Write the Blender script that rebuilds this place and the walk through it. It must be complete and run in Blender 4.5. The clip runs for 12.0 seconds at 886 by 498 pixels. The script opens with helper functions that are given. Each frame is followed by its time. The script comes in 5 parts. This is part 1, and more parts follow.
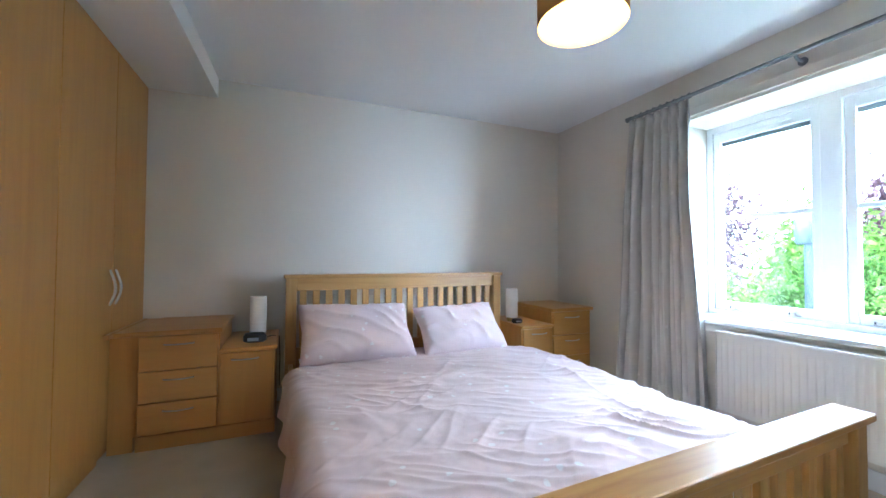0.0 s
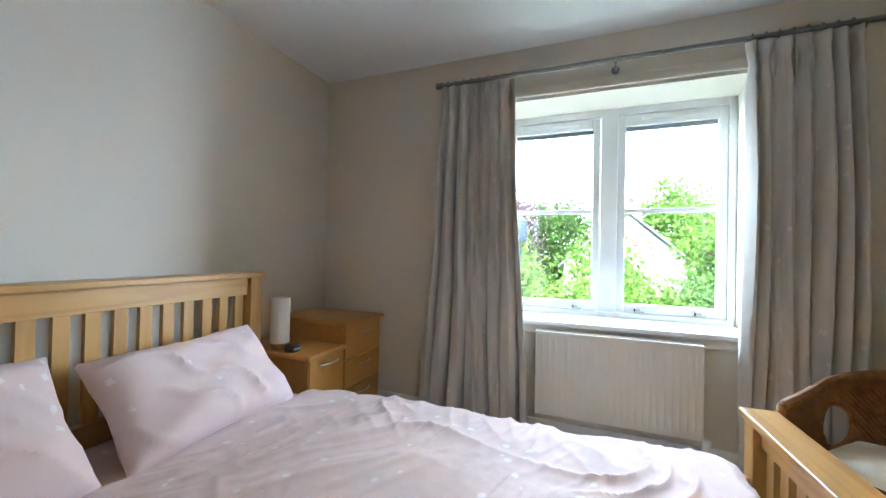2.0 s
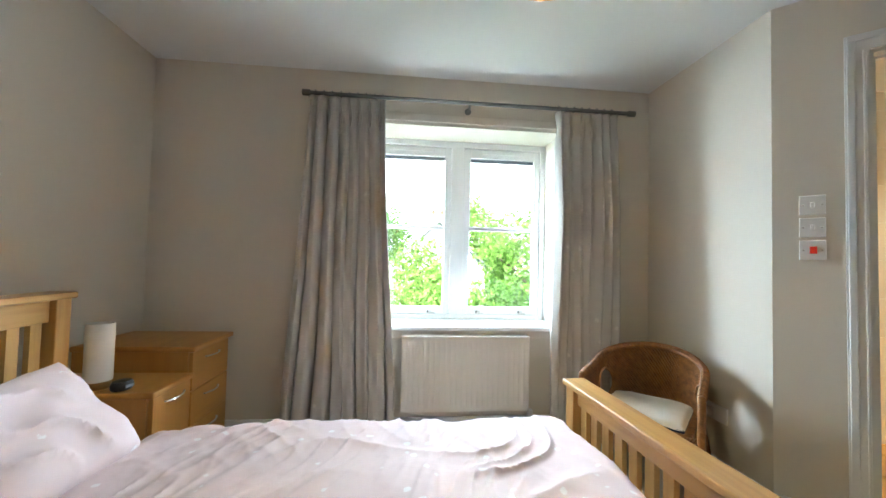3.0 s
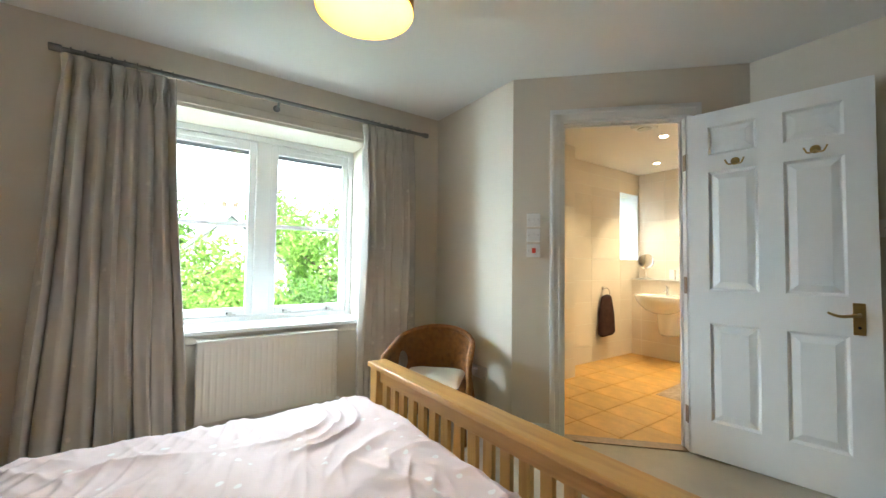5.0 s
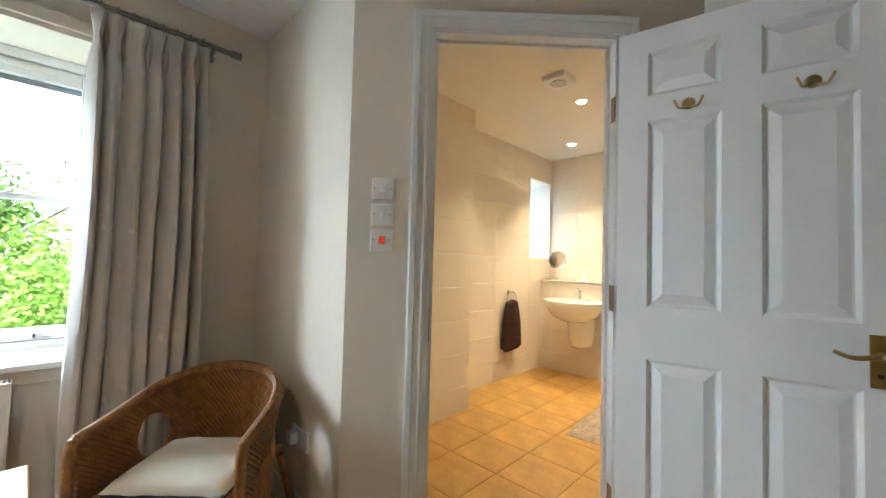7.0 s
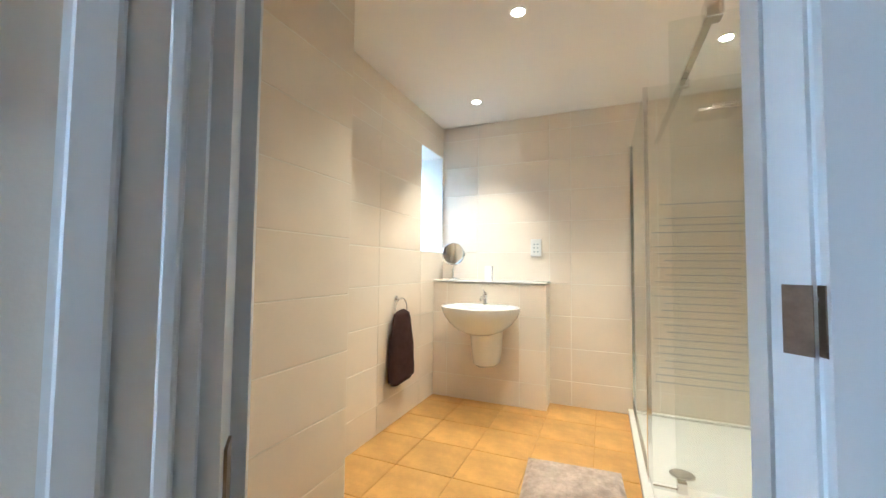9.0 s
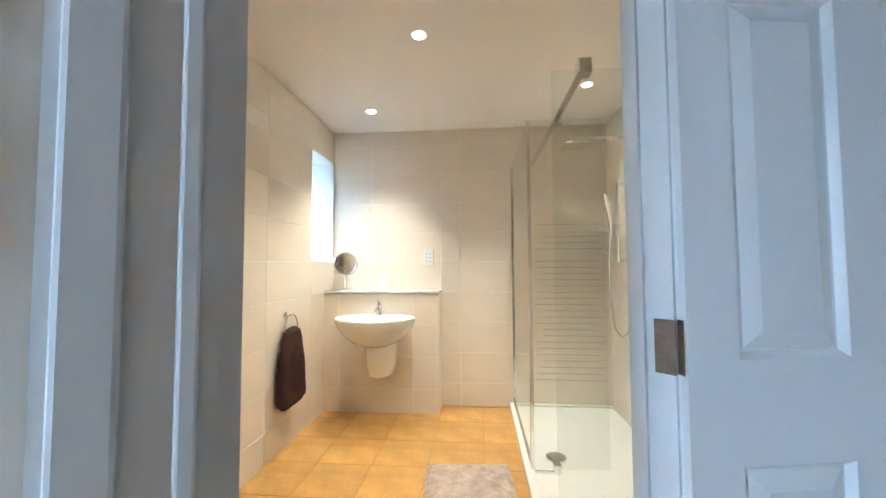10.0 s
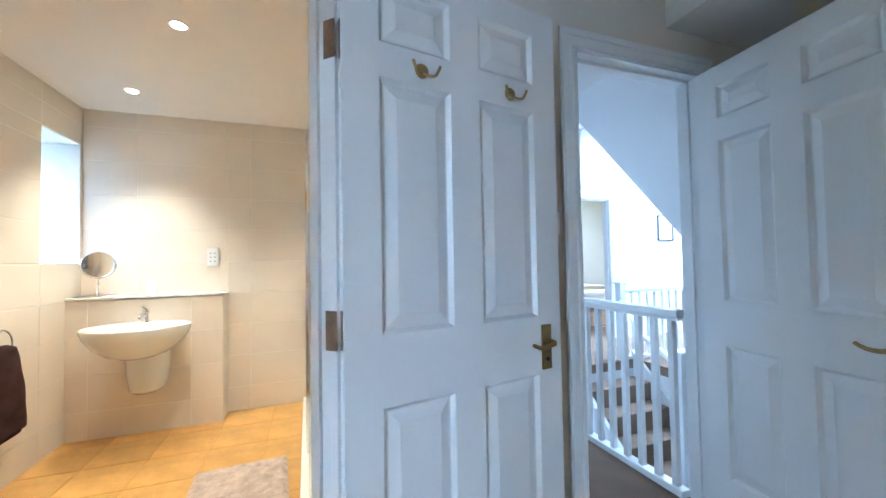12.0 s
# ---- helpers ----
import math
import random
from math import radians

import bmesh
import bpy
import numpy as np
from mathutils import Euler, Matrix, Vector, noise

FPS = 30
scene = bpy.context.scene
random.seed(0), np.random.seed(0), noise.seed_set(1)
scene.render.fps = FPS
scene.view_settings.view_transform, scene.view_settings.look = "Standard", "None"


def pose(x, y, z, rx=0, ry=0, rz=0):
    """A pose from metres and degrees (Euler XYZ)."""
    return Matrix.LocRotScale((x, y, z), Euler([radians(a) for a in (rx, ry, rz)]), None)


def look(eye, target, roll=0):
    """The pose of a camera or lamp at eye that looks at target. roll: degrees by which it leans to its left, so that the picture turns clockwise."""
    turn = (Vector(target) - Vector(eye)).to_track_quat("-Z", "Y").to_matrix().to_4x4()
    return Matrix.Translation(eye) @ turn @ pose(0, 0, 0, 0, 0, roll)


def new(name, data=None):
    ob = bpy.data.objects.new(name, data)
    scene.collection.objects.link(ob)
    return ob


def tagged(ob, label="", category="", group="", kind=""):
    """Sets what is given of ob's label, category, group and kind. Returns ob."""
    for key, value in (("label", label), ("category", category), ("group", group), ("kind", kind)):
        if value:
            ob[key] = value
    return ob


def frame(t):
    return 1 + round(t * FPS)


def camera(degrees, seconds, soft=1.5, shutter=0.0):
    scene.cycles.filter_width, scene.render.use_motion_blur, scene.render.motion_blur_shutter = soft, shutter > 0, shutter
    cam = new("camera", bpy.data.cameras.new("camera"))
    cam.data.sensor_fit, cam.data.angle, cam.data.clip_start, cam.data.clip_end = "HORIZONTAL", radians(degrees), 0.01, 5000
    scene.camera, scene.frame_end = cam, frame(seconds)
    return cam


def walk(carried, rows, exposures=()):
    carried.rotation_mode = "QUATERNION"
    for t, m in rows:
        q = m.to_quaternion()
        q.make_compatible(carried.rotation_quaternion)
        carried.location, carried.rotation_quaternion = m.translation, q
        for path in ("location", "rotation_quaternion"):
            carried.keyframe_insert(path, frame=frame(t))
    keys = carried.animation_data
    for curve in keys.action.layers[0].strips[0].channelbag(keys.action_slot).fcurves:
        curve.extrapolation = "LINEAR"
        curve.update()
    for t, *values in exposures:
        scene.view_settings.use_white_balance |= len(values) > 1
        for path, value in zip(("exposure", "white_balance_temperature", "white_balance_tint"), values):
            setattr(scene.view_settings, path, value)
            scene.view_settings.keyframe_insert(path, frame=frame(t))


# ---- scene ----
cam = camera(98.9, 12.0)
PATH = [
    (0, (0.876, 1.006, 1.061), (1.636, 2.855, 1.111), 0.3),
    (0.5, (0.953, 1.425, 1.058), (1.983, 3.139, 1.099), 0.5),
    (1, (1.018, 1.742, 1.055), (2.316, 3.263, 1.095), 0.7),
    (1.5, (1.068, 1.949, 1.077), (2.628, 3.2, 1.118), 1.0),
    (2, (1.066, 2.217, 1.066), (2.924, 2.957, 1.088), 1.2),
    (2.5, (1.029, 2.371, 1.067), (3.017, 2.586, 1.112), 1.2),
    (3, (0.898, 2.514, 1.1), (2.887, 2.317, 1.17), 1.4),
    (3.2, (0.841, 2.557, 1.101), (2.807, 2.197, 1.179), 1.4),
    (4.8, (0.705, 2.65, 1.096), (2.389, 1.573, 1.173), 0.9),
    (5, (0.703, 2.606, 1.098), (2.35, 1.474, 1.177), 0.8),
    (5.5, (0.754, 2.392, 1.103), (2.313, 1.142, 1.185), 0.8),
    (6, (0.868, 2.164, 1.102), (2.364, 0.839, 1.181), 0.9),
    (6.5, (1.034, 1.882, 1.112), (2.464, 0.486, 1.187), 1.0),
    (6.7, (1.097, 1.774, 1.114), (2.512, 0.363, 1.187), 1.3),
    (8.3, (1.759, 0.96, 1.12), (2.913, -0.671, 1.195), 0.7),
    (8.5, (1.837, 0.891, 1.079), (2.903, -0.799, 1.171), 0.8),
    (9, (2.029, 0.773, 1.061), (2.807, -1.067, 1.153), 0.6),
    (9.5, (2.109, 0.754, 1.097), (2.572, -1.189, 1.192), 0.0),
    (10, (2.118, 0.817, 1.14), (2.299, -1.172, 1.234), -0.3),
    (10.5, (2.099, 0.888, 1.158), (2.033, -1.109, 1.249), -0.4),
    (11, (2.049, 0.972, 1.161), (1.773, -1.007, 1.247), -0.6),
    (11.5, (1.97, 1.046, 1.165), (1.499, -0.897, 1.242), -0.8),
    (12, (1.829, 1.073, 1.164), (1.155, -0.809, 1.222), -1.0),
]
EXPOSURES = [(0.0, 2.55, 4800, 6), (1.5, 2.05, 5350, 5), (2.5, 2.1, 5500, 4), (3.0, 2.25, 5700, 3), (5.0, 2.2, 5900, 1), (6.5, 2.1, 6050, 5), (8.3, 2.15, 4850, 5), (9.5, 2.1, 4700, 4), (11.0, 2.1, 4750, 6), (12.0, 2.2, 4750, 6)]
walk(cam, [(t, look(eye, target, roll)) for t, eye, target, roll in PATH], EXPOSURES)

# ---- world, sun, large lights ----
world = bpy.data.worlds.new("sky")
scene.world = world
world.use_nodes = True
wn = world.node_tree.nodes
sky = wn.new("ShaderNodeTexSky")
sky.sky_type = "NISHITA"
sky.sun_disc = False
sky.sun_elevation, sky.sun_rotation = radians(48), radians(250)
sky.air_density, sky.dust_density = 1.0, 4.0
world.node_tree.links.new(sky.outputs[0], wn["Background"].inputs[0])
wn["Background"].inputs[1].default_value = 0.15


def lamp(name, kind, place, power, colour, **more):
    data = bpy.data.lights.new(name, kind)
    data.energy, data.color = power, colour
    for key, value in more.items():
        if key == "size":
            data.shape, data.size = "RECTANGLE", value
        elif key == "size_y":
            data.size_y = value
        elif key == "radius":
            data.shadow_soft_size = value
        elif key == "cone":
            data.spot_size, data.spot_blend = radians(value), 0.95
    ob = new(name, data)
    ob.matrix_world = place
    return ob


sun = lamp("sun", "SUN", look((-6, 2, 9), (4, -1.5, 0)), 5.0, (1.0, 0.95, 0.87))
sun.data.angle = radians(0.6)
# area lamp above the window, out of view, standing in for sky light
lamp("window_daylight", "AREA", look((5.7, 2.14, 3.7), (2.6, 2.1, 1.0)), 180, (0.80, 0.91, 1.0), size=3.2, size_y=1.8)
# two unseen fill lamps added beside the window to brighten the deep room
lamp("window_daylight_low", "AREA", look((4.9, 4.35, 1.75), (3.55, 2.1, 1.35)), 110, (0.80, 0.91, 1.0), size=1.5, size_y=1.7)
lamp("window_daylight_low", "AREA", look((4.9, -0.15, 1.75), (3.55, 2.1, 1.35)), 140, (0.80, 0.91, 1.0), size=1.5, size_y=1.7)
lamp("bath_daylight", "AREA", look((4.15, -2.11, 2.35), (2.8, -2.13, 1.3)), 5, (0.8, 0.9, 1.0), size=0.5, size_y=0.5)
# fill lamp added under the landing ceiling, without a real source
lamp("stair_daylight", "AREA", pose(-3.2, -2.4, 2.98), 75, (0.75, 0.88, 1.0), size=1.4, size_y=1.4)
# unseen fill lamp added to brighten the windowless further bedroom
lamp("far_room_daylight", "AREA", pose(-3.5, -4.6, 2.5), 16, (0.85, 0.93, 1.0), size=1.0, size_y=1.0)
WARM = (1.0, 0.78, 0.48)
BCH_LAMP = 2.288
for sx, sy, power, cone in ((2.40, -1.015, 25, 118), (2.90, -1.905, 31, 86), (1.41, -1.635, 23, 104)):
    lamp("bath_spot", "SPOT", pose(sx, sy, BCH_LAMP), power, WARM, radius=0.02, cone=cone)
lamp("pendant_bulb", "POINT", pose(1.90, 2.12, 2.09), 5, (1.0, 0.80, 0.48), radius=0.04)


# ---- materials ----
def material(name, colour, rough=0.6, metal=0.0, vary=0.08, scale=6.0, bump=0.1, bscale=120.0, stretch=None, spec=0.5, piece=0.0):
    """A surface with broad and fine variation of its colour, and fine relief."""
    m = bpy.data.materials.new(name)
    m.use_nodes = True
    n, k = m.node_tree.nodes, m.node_tree.links
    b = n["Principled BSDF"]
    b.inputs["Roughness"].default_value, b.inputs["Metallic"].default_value = rough, metal
    b.inputs["Specular IOR Level"].default_value = spec
    co = n.new("ShaderNodeTexCoord")
    mp = n.new("ShaderNodeMapping")
    mp.inputs["Scale"].default_value = stretch or (1, 1, 1)
    k.new(co.outputs["Object"], mp.inputs[0])
    broad, fine = n.new("ShaderNodeTexNoise"), n.new("ShaderNodeTexNoise")
    broad.inputs["Scale"].default_value, fine.inputs["Scale"].default_value = scale, bscale
    broad.inputs["Detail"].default_value, fine.inputs["Detail"].default_value = 5, 3
    k.new(mp.outputs[0], broad.inputs["Vector"]), k.new(mp.outputs[0], fine.inputs["Vector"])
    ramp = n.new("ShaderNodeMapRange")
    ramp.inputs["From Min"].default_value, ramp.inputs["From Max"].default_value = 0.3, 0.7
    ramp.inputs["To Min"].default_value, ramp.inputs["To Max"].default_value = 1 - vary, 1 + vary
    k.new(broad.outputs["Fac"], ramp.inputs["Value"])
    r2 = n.new("ShaderNodeMapRange")
    r2.inputs["To Min"].default_value, r2.inputs["To Max"].default_value = 1 - vary * 0.6, 1 + vary * 0.6
    k.new(fine.outputs["Fac"], r2.inputs["Value"])
    mul = n.new("ShaderNodeMath")
    mul.operation = "MULTIPLY"
    k.new(ramp.outputs[0], mul.inputs[0]), k.new(r2.outputs[0], mul.inputs[1])
    last = mul
    if piece:
        info = n.new("ShaderNodeObjectInfo")
        r3 = n.new("ShaderNodeMapRange")
        r3.inputs["To Min"].default_value, r3.inputs["To Max"].default_value = 1 - piece, 1 + piece
        k.new(info.outputs["Random"], r3.inputs["Value"])
        last = n.new("ShaderNodeMath")
        last.operation = "MULTIPLY"
        k.new(mul.outputs[0], last.inputs[0]), k.new(r3.outputs[0], last.inputs[1])
    mix = n.new("ShaderNodeVectorMath")
    mix.operation = "SCALE"
    mix.inputs[0].default_value = colour
    k.new(last.outputs[0], mix.inputs["Scale"])
    k.new(mix.outputs[0], b.inputs["Base Color"])
    if bump:
        bp = n.new("ShaderNodeBump")
        bp.inputs["Strength"].default_value, bp.inputs["Distance"].default_value = bump, 0.004
        k.new(fine.outputs["Fac"], bp.inputs["Height"])
        k.new(bp.outputs[0], b.inputs["Normal"])
    return m


def shader(m):
    return m.node_tree.nodes["Principled BSDF"]


def fabric_motif(name, colour, motif, size, cover, sheen=0.0, rough=0.85):
    """Cloth with small scattered pale strokes woven or printed on it."""
    m = material(name, colour, rough, 0, 0.05, 5, 0.12, 500)
    n, k = m.node_tree.nodes, m.node_tree.links
    b = shader(m)
    co = n.new("ShaderNodeTexCoord")
    vor = n.new("ShaderNodeTexVoronoi")
    vor.inputs["Scale"].default_value = size
    wob = n.new("ShaderNodeTexNoise")
    wob.inputs["Scale"].default_value = size * 3
    add = n.new("ShaderNodeVectorMath")
    add.operation = "MULTIPLY_ADD"
    add.inputs[1].default_value = (0.35 / size,) * 3
    k.new(wob.outputs["Color"], add.inputs[0]), k.new(co.outputs["Object"], add.inputs[2])
    k.new(add.outputs[0], vor.inputs["Vector"])
    lt = n.new("ShaderNodeMapRange")
    lt.inputs["From Min"].default_value, lt.inputs["From Max"].default_value = cover * 0.7, cover
    lt.inputs["To Min"].default_value, lt.inputs["To Max"].default_value = 0.75, 0.0
    k.new(vor.outputs["Distance"], lt.inputs["Value"])
    mix = n.new("ShaderNodeMix")
    mix.data_type = "RGBA"
    old = b.inputs["Base Color"].links[0].from_socket
    k.new(lt.outputs[0], mix.inputs["Factor"])
    k.new(old, mix.inputs["A"])
    mix.inputs["B"].default_value = (*motif, 1)
    k.new(mix.outputs["Result"], b.inputs["Base Color"])
    b.inputs["Sheen Weight"].default_value = sheen
    return m


def wood(name, colour, dark, along="Z", rough=0.4):
    """Oak or beech with long grain."""
    m = material(name, colour, rough, 0, 0.03, 2, 0.03, 45, {"X": (1, 14, 14), "Y": (14, 1, 14), "Z": (14, 14, 1)}[along])
    n, k = m.node_tree.nodes, m.node_tree.links
    b = shader(m)
    co, mp = n.new("ShaderNodeTexCoord"), n.new("ShaderNodeMapping")
    mp.inputs["Scale"].default_value = {"X": (0.6, 9, 9), "Y": (9, 0.6, 9), "Z": (9, 9, 0.6)}[along]
    tx = n.new("ShaderNodeTexNoise")
    tx.inputs["Scale"].default_value, tx.inputs["Detail"].default_value, tx.inputs["Distortion"].default_value = 2.2, 6, 1.2
    k.new(co.outputs["Object"], mp.inputs[0]), k.new(mp.outputs[0], tx.inputs["Vector"])
    r = n.new("ShaderNodeMapRange")
    r.inputs["From Min"].default_value, r.inputs["From Max"].default_value = 0.45, 0.75
    k.new(tx.outputs["Fac"], r.inputs["Value"])
    mix = n.new("ShaderNodeMix")
    mix.data_type = "RGBA"
    old = b.inputs["Base Color"].links[0].from_socket
    k.new(r.outputs[0], mix.inputs["Factor"]), k.new(old, mix.inputs["A"])
    mix.inputs["B"].default_value = (*dark, 1)
    k.new(mix.outputs["Result"], b.inputs["Base Color"])
    return m


WALL = material("wall_paint", (0.715, 0.65, 0.555), 0.9, 0, 0.02, 1.2, 0.05, 220)
CEIL = material("ceiling_paint", (0.82, 0.81, 0.79), 0.92, 0, 0.015, 1.0, 0.04, 200)
WHITE = material("white_gloss_paint", (0.80, 0.80, 0.79), 0.32, 0, 0.02, 3, 0.03, 90)
WHITE_WALL = material("landing_paint", (0.80, 0.80, 0.80), 0.9, 0, 0.02, 1.5, 0.04, 200)
CARPET = material("beige_carpet", (0.50, 0.43, 0.33), 1.0, 0, 0.10, 3, 0.8, 400, spec=0.1)
BROWN_CARPET = material("brown_carpet", (0.24, 0.17, 0.12), 1.0, 0, 0.14, 4, 0.8, 380, spec=0.1)
BEECH_Z = wood("beech_upright", (0.52, 0.265, 0.066), (0.47, 0.23, 0.055), "Z", 0.38)
BEECH_X = wood("beech_lying", (0.52, 0.265, 0.066), (0.47, 0.23, 0.055), "X", 0.38)
OAK_X = wood("oak_lying", (0.55, 0.315, 0.095), (0.42, 0.21, 0.055), "X", 0.35)
OAK_Z = wood("oak_upright", (0.55, 0.315, 0.095), (0.42, 0.21, 0.055), "Z", 0.4)
DUVET = fabric_motif("pink_bedlinen", (0.72, 0.575, 0.565), (0.84, 0.82, 0.81), 12.0, 0.17, 0.15)
CURTAIN = fabric_motif("taupe_curtain", (0.53, 0.49, 0.445), (0.68, 0.64, 0.58), 9.0, 0.13, 0.3, 0.55)
METAL = material("brushed_nickel", (0.55, 0.53, 0.50), 0.3, 1.0, 0.04, 8, 0.02, 200)
ROD = material("dark_nickel", (0.24, 0.235, 0.23), 0.35, 1.0, 0.05, 8, 0.02, 200)
CHROME = material("chrome", (0.80, 0.80, 0.80), 0.08, 1.0, 0.02, 8, 0.0)
BRASS = material("aged_brass", (0.40, 0.29, 0.12), 0.35, 1.0, 0.15, 30, 0.05, 200)
BRONZE = material("bronzed_hinge", (0.30, 0.23, 0.17), 0.35, 1.0, 0.15, 40, 0.05, 200)
RADIATOR = material("radiator_enamel", (0.78, 0.75, 0.68), 0.35, 0, 0.02, 3, 0.02, 100)
# near black: painted shade inside openings, and the fastener pin's own colour
DARK = material("dark_shade_and_pin", (0.02, 0.02, 0.02), 0.8, 0, 0.1, 20, 0.1)
BLACK = material("black_plastic", (0.015, 0.015, 0.017), 0.35, 0, 0.1, 20, 0.05)
PLASTIC = material("white_plastic", (0.82, 0.81, 0.79), 0.3, 0, 0.01, 10, 0.0)
RED = material("red_switch", (0.65, 0.05, 0.03), 0.3, 0, 0.03, 10, 0.0)
WICKER = material("brown_wicker", (0.27, 0.115, 0.028), 0.45, 0, 0.35, 30, 0.9, 110)
CREAM = material("cream_cushion", (0.78, 0.73, 0.64), 0.9, 0, 0.04, 6, 0.25, 300)
NAVY = material("navy_cloth", (0.02, 0.03, 0.07), 0.9, 0, 0.1, 6, 0.2, 300)
LAMPSHADE = material("white_cloth_shade", (0.82, 0.80, 0.76), 0.8, 0, 0.03, 10, 0.2, 300)
TILE = material("cream_wall_tile", (0.76, 0.675, 0.57), 0.34, 0, 0.025, 4, 0.02, 60, piece=0.02)
GROUT = material("pale_grout", (0.82, 0.78, 0.70), 0.9, 0, 0.05, 10, 0.2, 200)
FLOOR_TILE = material("ochre_floor_tile", (0.58, 0.325, 0.08), 0.35, 0, 0.16, 7, 0.08, 60, piece=0.06)
FLOOR_GROUT = material("brown_grout", (0.53, 0.30, 0.08), 0.9, 0, 0.1, 10, 0.2, 200)
CERAMIC = material("white_ceramic", (0.83, 0.81, 0.77), 0.1, 0, 0.01, 5, 0.0)
TOWEL = material("dark_brown_towel", (0.055, 0.030, 0.028), 1.0, 0, 0.2, 20, 0.9, 300, spec=0.1)
MAT = material("taupe_pile", (0.50, 0.40, 0.33), 1.0, 0, 0.22, 22, 1.0, 160, spec=0.1)
MIRROR = material("mirror_glass", (0.9, 0.9, 0.9), 0.01, 1.0, 0.0, 5, 0.0)
FLUE = material("flue_steel", (0.05, 0.062, 0.08), 0.6, 0.0, 0.05, 3, 0.0)
GREY = material("grey_steel", (0.30, 0.33, 0.37), 0.5, 0.3, 0.08, 6, 0.1)
RENDER_WALL = material("white_render", (0.80, 0.79, 0.76), 0.9, 0, 0.06, 1.5, 0.2, 40)
SLATE = material("slate", (0.20, 0.20, 0.22), 0.7, 0, 0.15, 3, 0.3, 30)
GRASS = material("lawn", (0.10, 0.17, 0.04), 1.0, 0, 0.3, 1.5, 0.6, 60)
BARK = material("bark", (0.12, 0.09, 0.06), 0.95, 0, 0.25, 8, 0.8, 40)
BATH_CEIL = material("bath_ceiling", (0.80, 0.76, 0.70), 0.6, 0, 0.015, 1.5, 0.02, 200)


def leaf_material(name, colour):
    m = material(name, colour, 0.6, 0, 0.25, 1.3, 0, 60)
    n, k = m.node_tree.nodes, m.node_tree.links
    b = shader(m)
    geo, ramp = n.new("ShaderNodeNewGeometry"), n.new("ShaderNodeMapRange")
    ramp.inputs["To Min"].default_value, ramp.inputs["To Max"].default_value = 0.55, 1.5
    k.new(geo.outputs["Random Per Island"], ramp.inputs["Value"])
    sc = n.new("ShaderNodeVectorMath")
    sc.operation = "SCALE"
    old = b.inputs["Base Color"].links[0].from_socket
    k.new(old, sc.inputs[0]), k.new(ramp.outputs[0], sc.inputs["Scale"])
    k.new(sc.outputs[0], b.inputs["Base Color"])
    tr = n.new("ShaderNodeBsdfTranslucent")
    k.new(sc.outputs[0], tr.inputs[0])
    mx = n.new("ShaderNodeMixShader")
    mx.inputs[0].default_value = 0.4
    k.new(b.outputs[0], mx.inputs[1]), k.new(tr.outputs[0], mx.inputs[2])
    k.new(mx.outputs[0], n["Material Output"].inputs[0])
    return m


LEAF = leaf_material("green_leaves", (0.20, 0.34, 0.06))
LEAF_B = leaf_material("deep_green_leaves", (0.11, 0.21, 0.045))
LEAF_P = leaf_material("copper_leaves", (0.15, 0.09, 0.11))


def glass_material(name, tint, rough=0.0):
    m = bpy.data.materials.new(name)
    m.use_nodes = True
    n, k = m.node_tree.nodes, m.node_tree.links
    t, g, mx = n.new("ShaderNodeBsdfTransparent"), n.new("ShaderNodeBsdfGlossy"), n.new("ShaderNodeMixShader")
    t.inputs[0].default_value, g.inputs["Roughness"].default_value = (*tint, 1), rough
    mx.inputs[0].default_value = 0.05
    k.new(t.outputs[0], mx.inputs[1]), k.new(g.outputs[0], mx.inputs[2])
    k.new(mx.outputs[0], n["Material Output"].inputs[0])
    return m


GLASS = glass_material("window_glass", (0.97, 0.98, 0.98))
SHOWER_GLASS = glass_material("shower_glass", (0.97, 0.98, 0.97))


def glow(name, colour, power, back=None):
    m = bpy.data.materials.new(name)
    m.use_nodes = True
    b = shader(m)
    b.inputs["Base Color"].default_value = (*(back or colour), 1)
    b.inputs["Emission Color"].default_value, b.inputs["Emission Strength"].default_value = (*colour, 1), power
    return m


SKY_GLOW = glow("pale_overcast_sky", (0.93, 0.97, 1.0), 2.6, (0.0, 0.0, 0.0))
SPOT_GLOW = glow("spot_bulb", (1.0, 0.85, 0.6), 14)
BULB_GLOW = glow("warm_bulb", (1.0, 0.82, 0.45), 3)
FROST = bpy.data.materials.new("frosted_glass")
FROST.use_nodes = True
shader(FROST).inputs["Transmission Weight"].default_value = 1.0
shader(FROST).inputs["Roughness"].default_value = 0.55
shader(FROST).inputs["Base Color"].default_value = (0.93, 0.97, 1, 1)
SHADE = bpy.data.materials.new("ochre_drum_shade")
SHADE.use_nodes = True
_n, _k = SHADE.node_tree.nodes, SHADE.node_tree.links
shader(SHADE).inputs["Base Color"].default_value = (0.72, 0.42, 0.14, 1)
shader(SHADE).inputs["Roughness"].default_value = 0.8
_t, _m = _n.new("ShaderNodeBsdfTranslucent"), _n.new("ShaderNodeMixShader")
_t.inputs[0].default_value, _m.inputs[0].default_value = (0.85, 0.52, 0.18, 1), 0.45
_k.new(shader(SHADE).outputs[0], _m.inputs[1]), _k.new(_t.outputs[0], _m.inputs[2])
_k.new(_m.outputs[0], _n["Material Output"].inputs[0])
SHADE_IN = material("cream_shade_lining", (0.60, 0.38, 0.09), 0.8, 0, 0.02, 5, 0.05)


